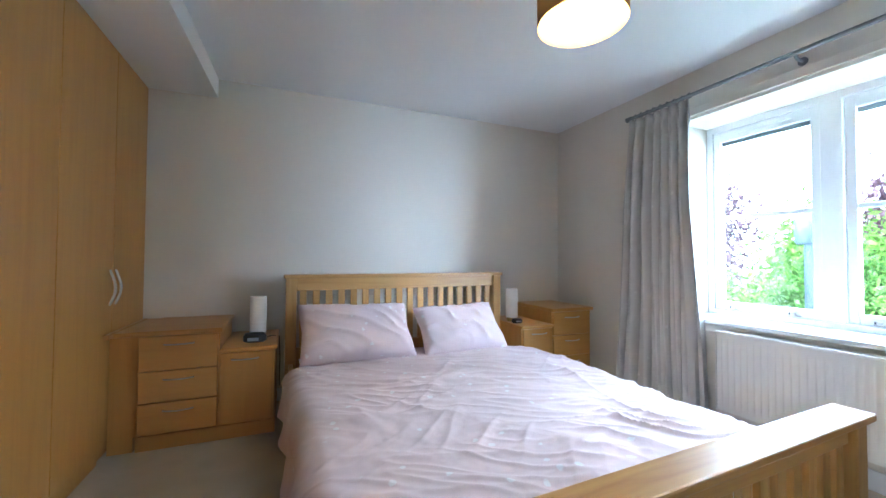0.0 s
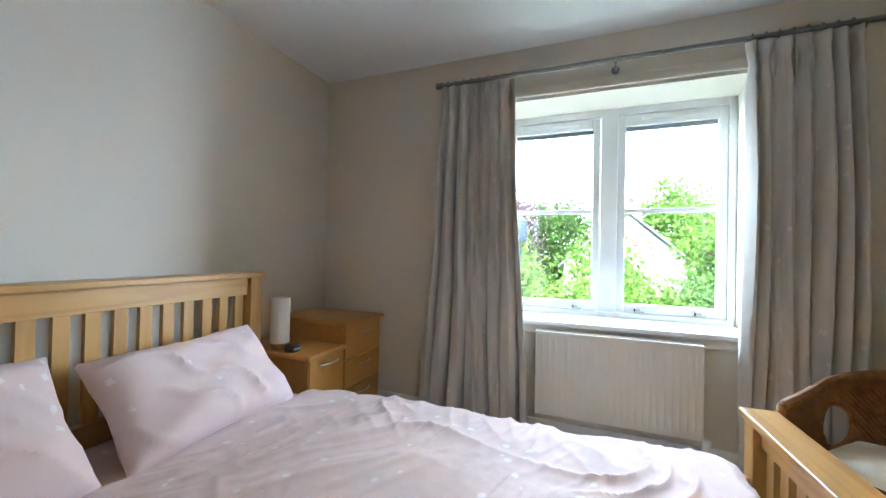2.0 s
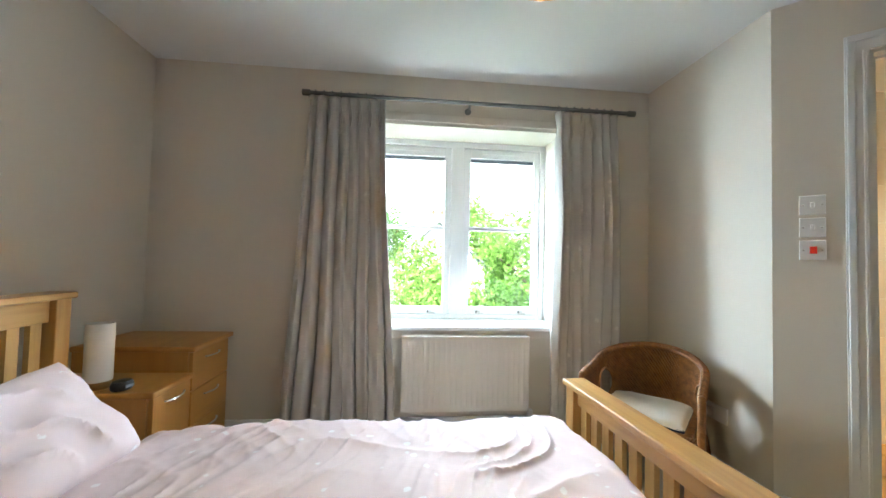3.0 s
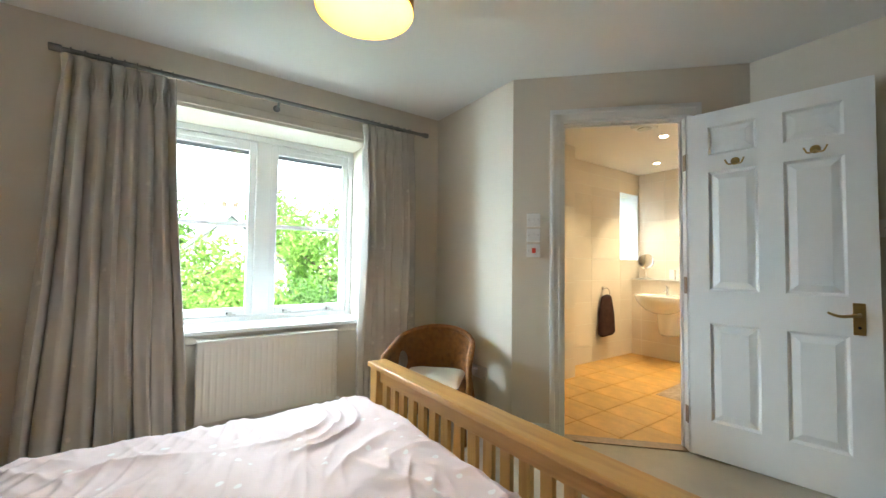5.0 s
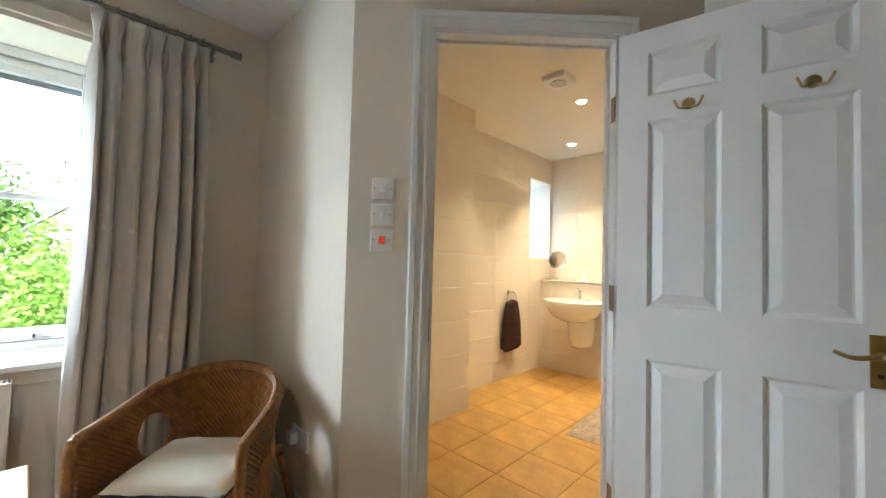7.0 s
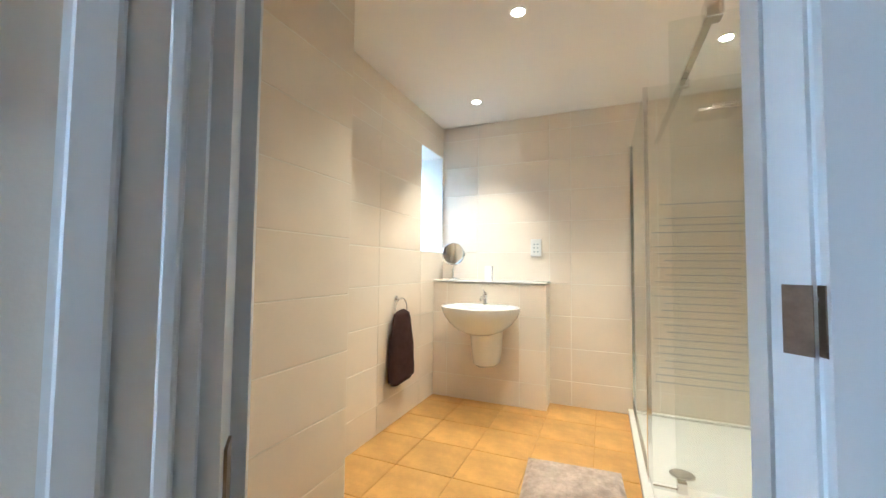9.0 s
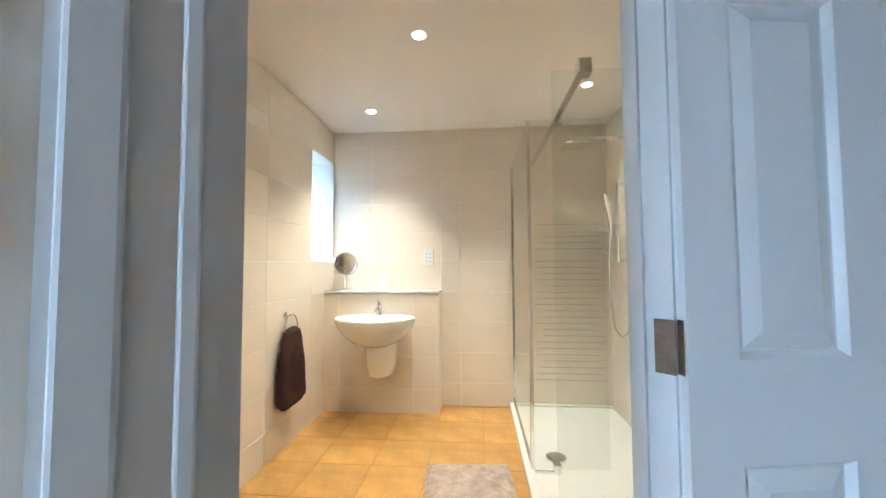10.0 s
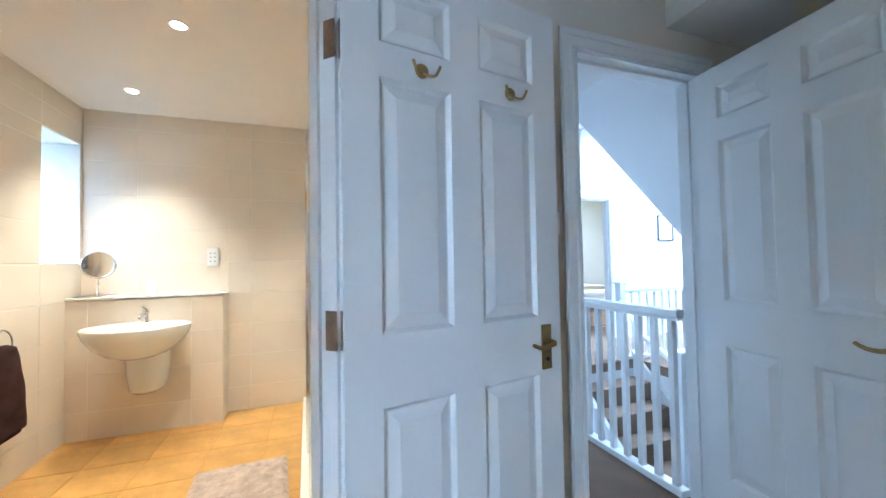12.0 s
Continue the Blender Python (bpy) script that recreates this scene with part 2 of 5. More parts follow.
# ---- building helpers ----
def box(bm, x0, x1, y0, y1, z0, z1, bevel=0.0):
    vs = [bm.verts.new((x, y, z)) for z in (z0, z1) for x, y in ((x0, y0), (x1, y0), (x1, y1), (x0, y1))]
    fs = [bm.faces.new([vs[i] for i in f]) for f in ((3, 2, 1, 0), (4, 5, 6, 7), (0, 1, 5, 4), (1, 2, 6, 5), (2, 3, 7, 6), (3, 0, 4, 7))]
    if bevel:
        es = list({e for f in fs for e in f.edges})
        bmesh.ops.bevel(bm, geom=es, offset=bevel, segments=2, affect="EDGES", profile=0.5)
    return vs


def boxes(*specs, bevel=0.0):
    bm = bmesh.new()
    for s in specs:
        box(bm, *s, bevel=bevel)
    return bm


def prism(points, z0, z1):
    """A flat plan shape (anticlockwise) pulled up from z0 to z1."""
    bm = bmesh.new()
    lo, hi = [bm.verts.new((x, y, z0)) for x, y in points], [bm.verts.new((x, y, z1)) for x, y in points]
    bm.faces.new(lo[::-1]), bm.faces.new(hi)
    for i in range(len(points)):
        j = (i + 1) % len(points)
        bm.faces.new((lo[i], lo[j], hi[j], hi[i]))
    return bm


def lathe(profile, steps=32, bm=None, at=(0, 0, 0), sx=1.0, sy=1.0):
    """A turned shape from (radius, height) pairs."""
    bm = bm or bmesh.new()
    rings = []
    for r, z in profile:
        rings.append([bm.verts.new((at[0] + sx * r * math.cos(2 * math.pi * i / steps), at[1] + sy * r * math.sin(2 * math.pi * i / steps), at[2] + z)) for i in range(steps)])
    for a, b in zip(rings, rings[1:]):
        for i in range(steps):
            j = (i + 1) % steps
            bm.faces.new((a[i], a[j], b[j], b[i]))
    if profile[0][0] > 1e-5:
        bm.faces.new(rings[0][::-1])
    if profile[-1][0] > 1e-5:
        bm.faces.new(rings[-1])
    return bm


def tube(points, r, bm=None, steps=10, taper=None):
    """A round bar through points, closed at its ends."""
    bm = bm or bmesh.new()
    pts = [Vector(p) for p in points]
    rings = []
    up = None
    for i, p in enumerate(pts):
        d = (pts[min(i + 1, len(pts) - 1)] - pts[max(i - 1, 0)]).normalized()
        if up is None:
            up = Vector((0, 0, 1)) if abs(d.z) < 0.9 else Vector((1, 0, 0))
        s = d.cross(up).normalized()
        up = s.cross(d).normalized()
        rr = r if taper is None else r + (taper - r) * i / (len(pts) - 1)
        rings.append([bm.verts.new(p + rr * (math.cos(2 * math.pi * k / steps) * s + math.sin(2 * math.pi * k / steps) * up)) for k in range(steps)])
    for a, b in zip(rings, rings[1:]):
        for i in range(steps):
            j = (i + 1) % steps
            bm.faces.new((a[i], a[j], b[j], b[i]))
    bm.faces.new(rings[0][::-1]), bm.faces.new(rings[-1])
    return bm


def finish(name, bm, mat, smooth=False):
    bmesh.ops.recalc_face_normals(bm, faces=bm.faces)
    me = bpy.data.meshes.new(name)
    bm.to_mesh(me)
    bm.free()
    me.materials.append(mat)
    if smooth:
        me.polygons.foreach_set("use_smooth", [True] * len(me.polygons))
        me.set_sharp_from_angle(angle=radians(40))
    return new(name, me)


def part(name, bm, mat, parent, label="", smooth=False):
    ob = finish(name, bm, mat, smooth)
    ob.parent = parent
    return tagged(ob, label) if label else ob


def thing(name, label, category, place=None, group="", kind=""):
    ob = new(name)
    ob.empty_display_size = 0.1
    if place is not None:
        ob.matrix_world = place
    return tagged(ob, label, category, group, kind)


def structure(name, bm, mat, label, place=None, smooth=False):
    ob = finish(name, bm, mat, smooth)
    if place is not None:
        ob.matrix_world = place
    return tagged(ob, label, name.split("_")[0], kind="structure")


def solid(ob, thickness, offset=0.0):
    md = ob.modifiers.new("thickness", "SOLIDIFY")
    md.thickness, md.offset = thickness, offset
    return ob


def grid(fn, nu, nv):
    """A sheet of fn(u, v), u and v from 0 to 1."""
    bm = bmesh.new()
    vs = [[bm.verts.new(fn(i / nu, j / nv)) for j in range(nv + 1)] for i in range(nu + 1)]
    for i in range(nu):
        for j in range(nv):
            bm.faces.new((vs[i][j], vs[i + 1][j], vs[i + 1][j + 1], vs[i][j + 1]))
    return bm


# ---- the large structure ----
CH, BCH = 2.335, 2.305          # bedroom and bathroom ceiling heights
DIAG = pose(2.497, 0.820, 0, 0, 0, 225.3)   # along the slanting wall: x runs along it, y goes into the bathroom
structure("wall_north", boxes((-0.8, 3.9, 4.10, 4.30, -0.1, 2.45)), WALL, "cream painted bedroom wall behind the bed")
structure("wall_west", boxes((-0.8, -0.62, 1.25, 4.10, -0.1, 2.45), (-0.8, -0.30, -0.177, 1.25, -0.1, 2.45)), WALL, "cream painted bedroom wall beside the wardrobe")
structure("wall_east", boxes((3.40, 3.82, 2.82, 4.10, -0.1, 2.45), (3.40, 3.82, 0.707, 1.46, -0.1, 2.45), (3.40, 3.82, 1.46, 2.82, -0.1, 0.655), (3.40, 3.82, 1.46, 2.82, 2.01, 2.45)), WALL, "cream painted outside wall with a deep window opening")
structure("wall_return", boxes((2.497, 3.40, 0.72, 0.82, -0.1, 2.45)), WALL, "short cream painted wall behind the wicker chair")
structure("wall_slanting", boxes((0.0, 0.30, 0, 0.07, -0.1, 2.45), (1.068, 1.45, 0, 0.07, -0.1, 2.45), (0.30, 1.068, 0, 0.07, 2.046, 2.45)), WALL, "slanting cream wall with the bathroom doorway", DIAG)
structure("wall_south", boxes((0.811, 1.53, -0.277, -0.177, -0.1, 2.45), (-0.8, 0.070, -0.277, -0.177, -0.1, 2.45), (0.070, 0.811, -0.277, -0.177, 2.03, 2.45)), WALL, "cream wall with the landing doorway")
structure("ceiling_bedroom", prism([(-0.7, -0.2), (1.55, -0.2), (2.53, 0.76), (3.45, 0.76), (3.45, 4.15), (-0.7, 4.15)], CH, 2.44), CEIL, "white painted bedroom ceiling")
structure("ceiling_bulkhead", prism([(-0.62, -0.176), (0.285, -0.176), (0.405, 4.099), (-0.62, 4.099)], 2.20, CH + 0.002), CEIL, "white boxed-in bulkhead above the wardrobe")
structure("floor_bedroom", prism([(-0.7, -0.23), (1.47, -0.23), (2.457, 0.757), (3.45, 0.757), (3.45, 4.15), (-0.7, 4.15)], -0.1, 0.0), CARPET, "beige carpeted bedroom floor")
structure("trim_lintel", boxes((3.382, 3.3995, 1.30, 3.0, 2.03, 2.085), bevel=0.004), WALL, "cream painted batten above the window")
# skirting
structure("baseboard_east", boxes((3.385, 3.3995, 0.82, 4.085, 0, 0.095), bevel=0.004), WHITE, "white skirting board")
structure("baseboard_return", boxes((2.51, 3.384, 0.8205, 0.835, 0, 0.095), bevel=0.004), WHITE, "white skirting board")
structure("baseboard_north", boxes((0.82, 3.384, 4.085, 4.0995, 0, 0.095), bevel=0.004), WHITE, "white skirting board")
structure("baseboard_slanting", boxes((0.0, 0.238, -0.015, -0.0005, 0, 0.095), bevel=0.004), WHITE, "white skirting board", DIAG)
structure("baseboard_south", boxes((0.876, 1.41, -0.1765, -0.162, 0, 0.095), bevel=0.004), WHITE, "white skirting board")


def doorway(name, x0, x1, depth, place, label, w=0.075, head=2.03):
    """Lining, stops and moulded architrave of a doorway whose wall face lies at y = 0 and whose hole runs from x0 to x1."""
    d = thing(name, label, "doorway", place, kind="structure")
    part("lining", boxes((x0, x0 + 0.025, -0.004, depth + 0.004, 0, head), (x1 - 0.025, x1, -0.004, depth + 0.004, 0, head), (x0 + 0.025, x1 - 0.025, -0.004, depth + 0.004, (head - 0.026), head)), WHITE, d)
    part("stop", boxes((x0 + 0.025, x0 + 0.037, 0.045, depth, 0, (head - 0.026)), (x1 - 0.037, x1 - 0.025, 0.045, depth, 0, (head - 0.026)), (x0 + 0.037, x1 - 0.037, 0.045, depth, (head - 0.038), (head - 0.026))), WHITE, d)
    for side, y0, y1, y2 in (("front", -0.004, -0.014, -0.021), ("back", depth + 0.004, depth + 0.014, depth + 0.021)):
        bm = bmesh.new()
        for a, b in ((x0 + 0.012 - w, x0 + 0.012), (x1 - 0.012, x1 - 0.012 + w)):
            out = a if a < x0 else b
            inn = b if a < x0 else a
            box(bm, min(a, b), max(a, b), min(y0, y1), max(y0, y1), 0, (head - 0.012))
            m1, m2 = out + (inn - out) * 0.08, out + (inn - out) * 0.42
            box(bm, min(m1, m2), max(m1, m2), min(y1, y2), max(y1, y2), 0, (head - 0.012) + w * 0.58, bevel=0.003)
            m1, m2 = out + (inn - out) * 0.72, out + (inn - out) * 0.86
            box(bm, min(m1, m2), max(m1, m2), min(y1, y2) * 0.97, max(y1, y2) * 0.97, 0, (head - 0.012), bevel=0.002)
        box(bm, x0 + 0.012 - w, x1 - 0.012 + w, min(y0, y1), max(y0, y1), (head - 0.012), (head - 0.012) + w)
        box(bm, x0 + 0.018 - w, x1 - 0.018 + w, min(y1, y2), max(y1, y2), (head - 0.012) + w * 0.58, (head - 0.012) + w * 0.92, bevel=0.003)
        part("architrave", bm, WHITE, d)
    return d


bath_door = doorway("door_1", 0.30, 1.068, 0.07, DIAG, "white painted doorway into the bathroom", head=2.046)
for z in (0.22, 0.99, 1.74):
    part("hinge_plate", boxes((1.0402, 1.0428, -0.006, 0.030, z - 0.05, z + 0.05), bevel=0.0005), BRONZE, bath_door, "bronzed hinge plate")
part("strike_plate", boxes((0.3252, 0.3275, 0.012, 0.036, 0.80, 0.93)), BRONZE, bath_door)
land_door = doorway("door_2", 0.070, 0.811, 0.1, pose(0, -0.177, 0) @ Matrix.Diagonal((1, -1, 1, 1)), "white painted doorway out to the landing")


def raised_panel(x0, x1, z0, z1, y, sign):
    """A fielded panel: moulding falls in, then rises to a flat field. y is the face of the leaf, sign points out of it."""
    bm = bmesh.new()
    steps = ((0.0, 0.0), (0.004, -0.004), (0.012, -0.013), (0.018, -0.013), (0.050, -0.003), (0.052, -0.003))
    rings = []
    for inset, rise in steps:
        yy = y + sign * rise
        rings.append([bm.verts.new(p) for p in ((x0 + inset, yy, z0 + inset), (x1 - inset, yy, z0 + inset), (x1 - inset, yy, z1 - inset), (x0 + inset, yy, z1 - inset))])
    for a, b in zip(rings, rings[1:]):
        for i in range(4):
            j = (i + 1) % 4
            bm.faces.new((a[i], a[j], b[j], b[i]))
    bm.faces.new(rings[-1])
    back = [bm.verts.new((v.co.x, y - sign * 0.016, v.co.z)) for v in rings[0]]
    for i in range(4):
        j = (i + 1) % 4
        bm.faces.new((rings[0][i], rings[0][j], back[j], back[i]))
    bm.faces.new(back[::-1])
    return bm


def lever_handle(parent, x, z, y, sign, way, mat):
    """Backplate with a curved lever; way is the side to which the lever points."""
    plate = boxes((x - 0.021, x + 0.021, min(y, y + sign * 0.006), max(y, y + sign * 0.006), z - 0.095, z + 0.055), bevel=0.002)
    h = part("handle", plate, mat, parent, "aged brass lever handle on a backplate")
    pts = [(x, y + sign * 0.004, z), (x, y + sign * 0.04, z), (x + way * 0.012, y + sign * 0.052, z)]
    pts += [(x + way * (0.02 + 0.085 * i / 6), y + sign * (0.052 - 0.004 * math.sin(i)), z - 0.012 * math.sin(math.pi * i / 6) + 0.006 * i / 6) for i in range(1, 7)]
    part("lever", tube(pts, 0.009, taper=0.006), mat, h, smooth=True)
    # dark disc paints the shade of the keyhole on the plate
    part("keyhole", lathe([(0.007, 0), (0.007, 0.003)], 12, at=(0, 0, 0)), DARK, h).matrix_local = Matrix.Translation((x, y + sign * 0.0062, z - 0.06)) @ pose(0, 0, 0, 90)


def six_panel_door(name, label, width, place, hooks, tall=1.985):
    d = thing(name, label, "door", place)
    H0, H1, T = 0.008, tall, 0.040
    st, mu = 0.102, 0.105
    pw = (width - 2 * st - mu) / 2
    xs = ((st, st + pw), (st + pw + mu, width - st))
    zs = ((0.215, 0.778), (0.968, 1.660), (1.757, tall - 0.088))
    specs = [(0, st, -T, 0, H0, H1), (width - st, width, -T, 0, H0, H1)]
    for z0, z1 in ((H0, zs[0][0]), (zs[0][1], zs[1][0]), (zs[1][1], zs[2][0]), (zs[2][1], H1)):
        specs.append((st, width - st, -T, 0, z0, z1))
    for z0, z1 in zs:
        specs.append((xs[0][1], xs[1][0], -T, 0, z0, z1))
    part("leaf", boxes(*specs), WHITE, d)
    for x0, x1 in xs:
        for z0, z1 in zs:
            part("panel", raised_panel(x0, x1, z0, z1, -T, -1), WHITE, d)
            part("panel", raised_panel(x0, x1, z0, z1, 0.0, 1), WHITE, d)
    lever_handle(d, width - 0.070, 0.885, -T, -1, -1, BRASS)
    lever_handle(d, width - 0.070, 0.885, 0.0, 1, -1, BRASS)
    for z in (0.22, 0.99, 1.74):
        bm = boxes((-0.0025, -0.0002, -0.034, -0.002, z - 0.05, z + 0.05), bevel=0.0005)
        hg = part("hinge", bm, BRONZE, d, "bronzed butt hinge")
        part("knuckle", lathe([(0.006, -0.052), (0.007, -0.05), (0.007, -0.02), (0.0062, -0.019), (0.007, -0.018), (0.007, 0.018), (0.0062, 0.019), (0.007, 0.02), (0.007, 0.05), (0.004, 0.056)], 12, at=(-0.006, 0.004, z)), METAL, hg, smooth=True)
        part("screw", lathe([(0.004, 0), (0.003, 0.001)], 10, at=(0, 0, 0)), METAL, hg).matrix_local = Matrix.Translation((-0.0026, -0.018, z + 0.03)) @ pose(0, 0, 0, 0, -90)
    if hooks:
        for x in hooks:
            base = lathe([(0.021, 0), (0.021, 0.003), (0.017, 0.007), (0.0, 0.008)], 20)
            hk = part("coat_hook", base, BRASS, d, "small brass double coat hook", smooth=True)
            hk.matrix_local = Matrix.Translation((x, -T, 1.703)) @ pose(0, 0, 0, 90)
            for s in (-1, 1):
                pts = [(0, -0.004, 0.004)] + [(s * 0.034 * math.sin(a), -0.010 - 0.010 * math.sin(2 * a), 0.008 + 0.024 * math.sin(a)) for a in (0.3, 0.6, 0.9, 1.2, 1.5)]
                pts += [(s * 0.040, 0.0, 0.034), (s * 0.042, 0.008, 0.034)]
                part("prong", tube(pts, 0.0042), BRASS, hk, smooth=True)
    return d


six_panel_door("bathroom_door", "white six-panel door standing open, with brass coat hooks", 0.757, pose(1.752, 0.053, 0, 0, 0, 190.3), (0.230, 0.553), 2.015)
six_panel_door("landing_door", "white six-panel door standing wide open into the bedroom", 0.74, pose(0.102, -0.150, 0, 0, 0, 83) , ())

# ---- bedroom window ----
win = thing("window_1", "white timber double casement window over the radiator", "window", kind="structure")
part("window_frame", boxes((3.70, 3.78, 1.461, 1.500, 0.66, 2.009), (3.70, 3.78, 2.78, 2.819, 0.66, 2.009), (3.70, 3.78, 1.50, 2.78, 0.66, 0.715), (3.70, 3.78, 1.50, 2.78, 1.965, 2.009), (3.695, 3.785, 2.085, 2.185, 0.715, 1.965), bevel=0.004), WHITE, win)
part("window_sill", boxes((3.355, 3.70, 1.465, 2.815, 0.656, 0.682), bevel=0.006), WHITE, win)
part("sill_moulding", boxes((3.383, 3.3995, 1.44, 2.84, 0.60, 0.655), bevel=0.005), WALL, win)
for y0, y1 in ((1.502, 2.083), (2.187, 2.778)):
    g0, g1 = y0 + 0.045, y1 - 0.045
    s = part("sash", boxes((3.712, 3.757, y0, g0, 0.717, 1.963), (3.712, 3.757, g1, y1, 0.717, 1.963), (3.712, 3.757, g0, g1, 0.717, 0.770), (3.712, 3.757, g0, g1, 1.895, 1.963), (3.716, 3.753, g0, g1, 1.343, 1.372), bevel=0.004), WHITE, win)
    for z0, z1 in ((0.771, 1.342), (1.373, 1.894)):
        p = part("pane", boxes((3.733, 3.737, g0 + 0.001, g1 - 0.001, z0, z1)), GLASS, s)
        p.visible_shadow = False
    part("trickle_vent", boxes((3.700, 3.7115, y0 + 0.13, y1 - 0.13, 1.925, 1.950), bevel=0.003), WHITE, s)
    part("drip_bar", boxes((3.738, 3.752, g0, g1, 1.868, 1.894)), GREY, s)
    for yy in (y0 + 0.13, y1 - 0.13):
        f = part("fastener", boxes((3.690, 3.711, yy - 0.03, yy + 0.03, 0.722, 0.731), (3.694, 3.706, yy - 0.006, yy + 0.02, 0.731, 0.746), bevel=0.002), METAL, s, "small metal casement fastener")
        part("pin", lathe([(0.005, 0), (0.005, 0.012), (0.003, 0.015)], 10, at=(3.70, yy + 0.024, 0.731)), DARK, f)

# ---- radiator ----
rad = thing("radiator", "cream enamelled panel radiator beneath the window sill", "radiator", pose(3.31, 2.11, 0))


def rad_front(u, v):
    y, z = -0.405 + 0.81 * u, 0.165 + 0.455 * v
    ridge = 0.0032 * max(0.0, math.cos(2 * math.pi * u * 24)) if 0.05 < v < 0.95 and 0.015 < u < 0.985 else 0.0
    return (-0.012 - ridge, y, z)


part("front_panel", grid(rad_front, 192, 24), RADIATOR, rad, smooth=True)
part("body", boxes((-0.0115, 0.0, -0.407, 0.407, 0.160, 0.620), (0.045, 0.056, -0.40, 0.40, 0.165, 0.615), (0.0, 0.045, -0.39, 0.39, 0.18, 0.60), bevel=0.002), RADIATOR, rad)
part("side_cover", boxes((-0.018, 0.060, -0.411, -0.408, 0.158, 0.632)), RADIATOR, rad)
part("side_cover", boxes((-0.018, 0.060, 0.408, 0.411, 0.158, 0.632)), RADIATOR, rad)
gr = part("top_grille", boxes((-0.018, 0.002, -0.408, 0.408, 0.622, 0.632), (0.050, 0.060, -0.408, 0.408, 0.622, 0.632), *[(0.002, 0.050, -0.402 + i * 0.0134, -0.396 + i * 0.0134, 0.622, 0.631) for i in range(60)]), RADIATOR, rad)
# solid dark block stands in for the shade below the grille bars
part("grille_gap", boxes((0.002, 0.050, -0.40, 0.40, 0.604, 0.6215)), DARK, rad)
for y0 in (-0.30, 0.27):
    part("bracket", boxes((0.056, 0.0895, y0, y0 + 0.03, 0.2, 0.55)), RADIATOR, rad)
part("valve", lathe([(0.012, 0), (0.012, 0.09), (0.02, 0.095), (0.02, 0.15), (0.014, 0.16)], 16, at=(0.02, -0.43, 0.0)), PLASTIC, rad)

# ---- curtain rod and curtains ----
rod = thing("curtain_rod", "brushed metal curtain rod across the window wall", "curtain rod")
part("pole", tube([(3.325, 1.02, 2.148), (3.325, 3.14, 2.148)], 0.0125, steps=16), ROD, rod, smooth=True)
for y0, y1 in ((1.02, 0.975), (3.14, 3.185)):
    bm = tube([(3.325, y0, 2.148), (3.325, (y0 + y1) / 2, 2.148), (3.325, y1, 2.148)], 0.019, steps=16)
    part("finial", bm, ROD, rod, smooth=True)
for y in (1.10, 2.12, 3.06):
    b = part("bracket", tube([(3.3995, y, 2.118), (3.36, y, 2.118), (3.335, y, 2.125), (3.327, y, 2.136)], 0.008), ROD, rod, smooth=True)
    part("rose", tube([(3.3995, y, 2.118), (3.394, y, 2.118)], 0.022, steps=18), ROD, b)


def curtain(y0t, y1t, y0b, y1b, folds, seed, label):
    rnd = random.Random(seed)
    ph = [rnd.uniform(0.75, 1.3) for _ in range(folds + 1)]
    acc = np.cumsum([0] + ph)
    acc = acc / acc[-1] * folds
    drift = [rnd.uniform(-0.012, 0.012) for _ in range(folds + 2)]

    def fn(u, v):
        i = min(int(u * folds), folds - 1)
        w = acc[i] + (acc[i + 1] - acc[i]) * (u * folds - i)
        z = 2.118 - 2.098 * v
        a, b = y0t + (y1t - y0t) * u, y0b + (y1b - y0b) * u
        s = v ** 1.3
        pinch = math.exp(-((v - 0.055) / 0.035) ** 2)
        depth = 0.026 + 0.052 * min(1, v * 3)
        c = math.cos(2 * math.pi * w)
        x = 3.308 - depth * (c * (0.75 + 0.25 * math.sin(5 * u + seed)) + 0.25 * math.cos(4 * math.pi * w + 1.0 + 2 * v)) - 0.02 * v
        x += pinch * 0.010 * math.cos(6 * math.pi * w)
        y = a + (b - a) * s + 0.014 * math.sin(2 * math.pi * w) * (1 - 1.2 * pinch) + drift[i] * v + 0.01 * math.sin(7 * v + 9 * u) * v
        return (min(x, 3.376), y, z)

    c = thing("curtain", label, "curtain", group="pair of curtains")
    solid(part("cloth", grid(fn, folds * 16, 60), CURTAIN, c, smooth=True), 0.004)
    for i in range(folds + 1):
        yy = y0t + 0.02 + (y1t - y0t - 0.04) * i / folds
        bm = bmesh.new()
        for k in range(14):
            a = 2 * math.pi * k / 14
            tube([(3.325 + 0.018 * math.cos(a), yy, 2.148 + 0.018 * math.sin(a)), (3.325 + 0.018 * math.cos(a + 0.5), yy, 2.148 + 0.018 * math.sin(a + 0.5))], 0.0028, bm, 6)
        part("ring", bm, ROD, c)


curtain(2.665, 3.125, 2.55, 3.215, 8, 3, "taupe patterned pinch-pleat curtain drawn to the bed side")
curtain(1.125, 1.535, 1.13, 1.565, 7, 8, "taupe patterned pinch-pleat curtain drawn beside the chair")

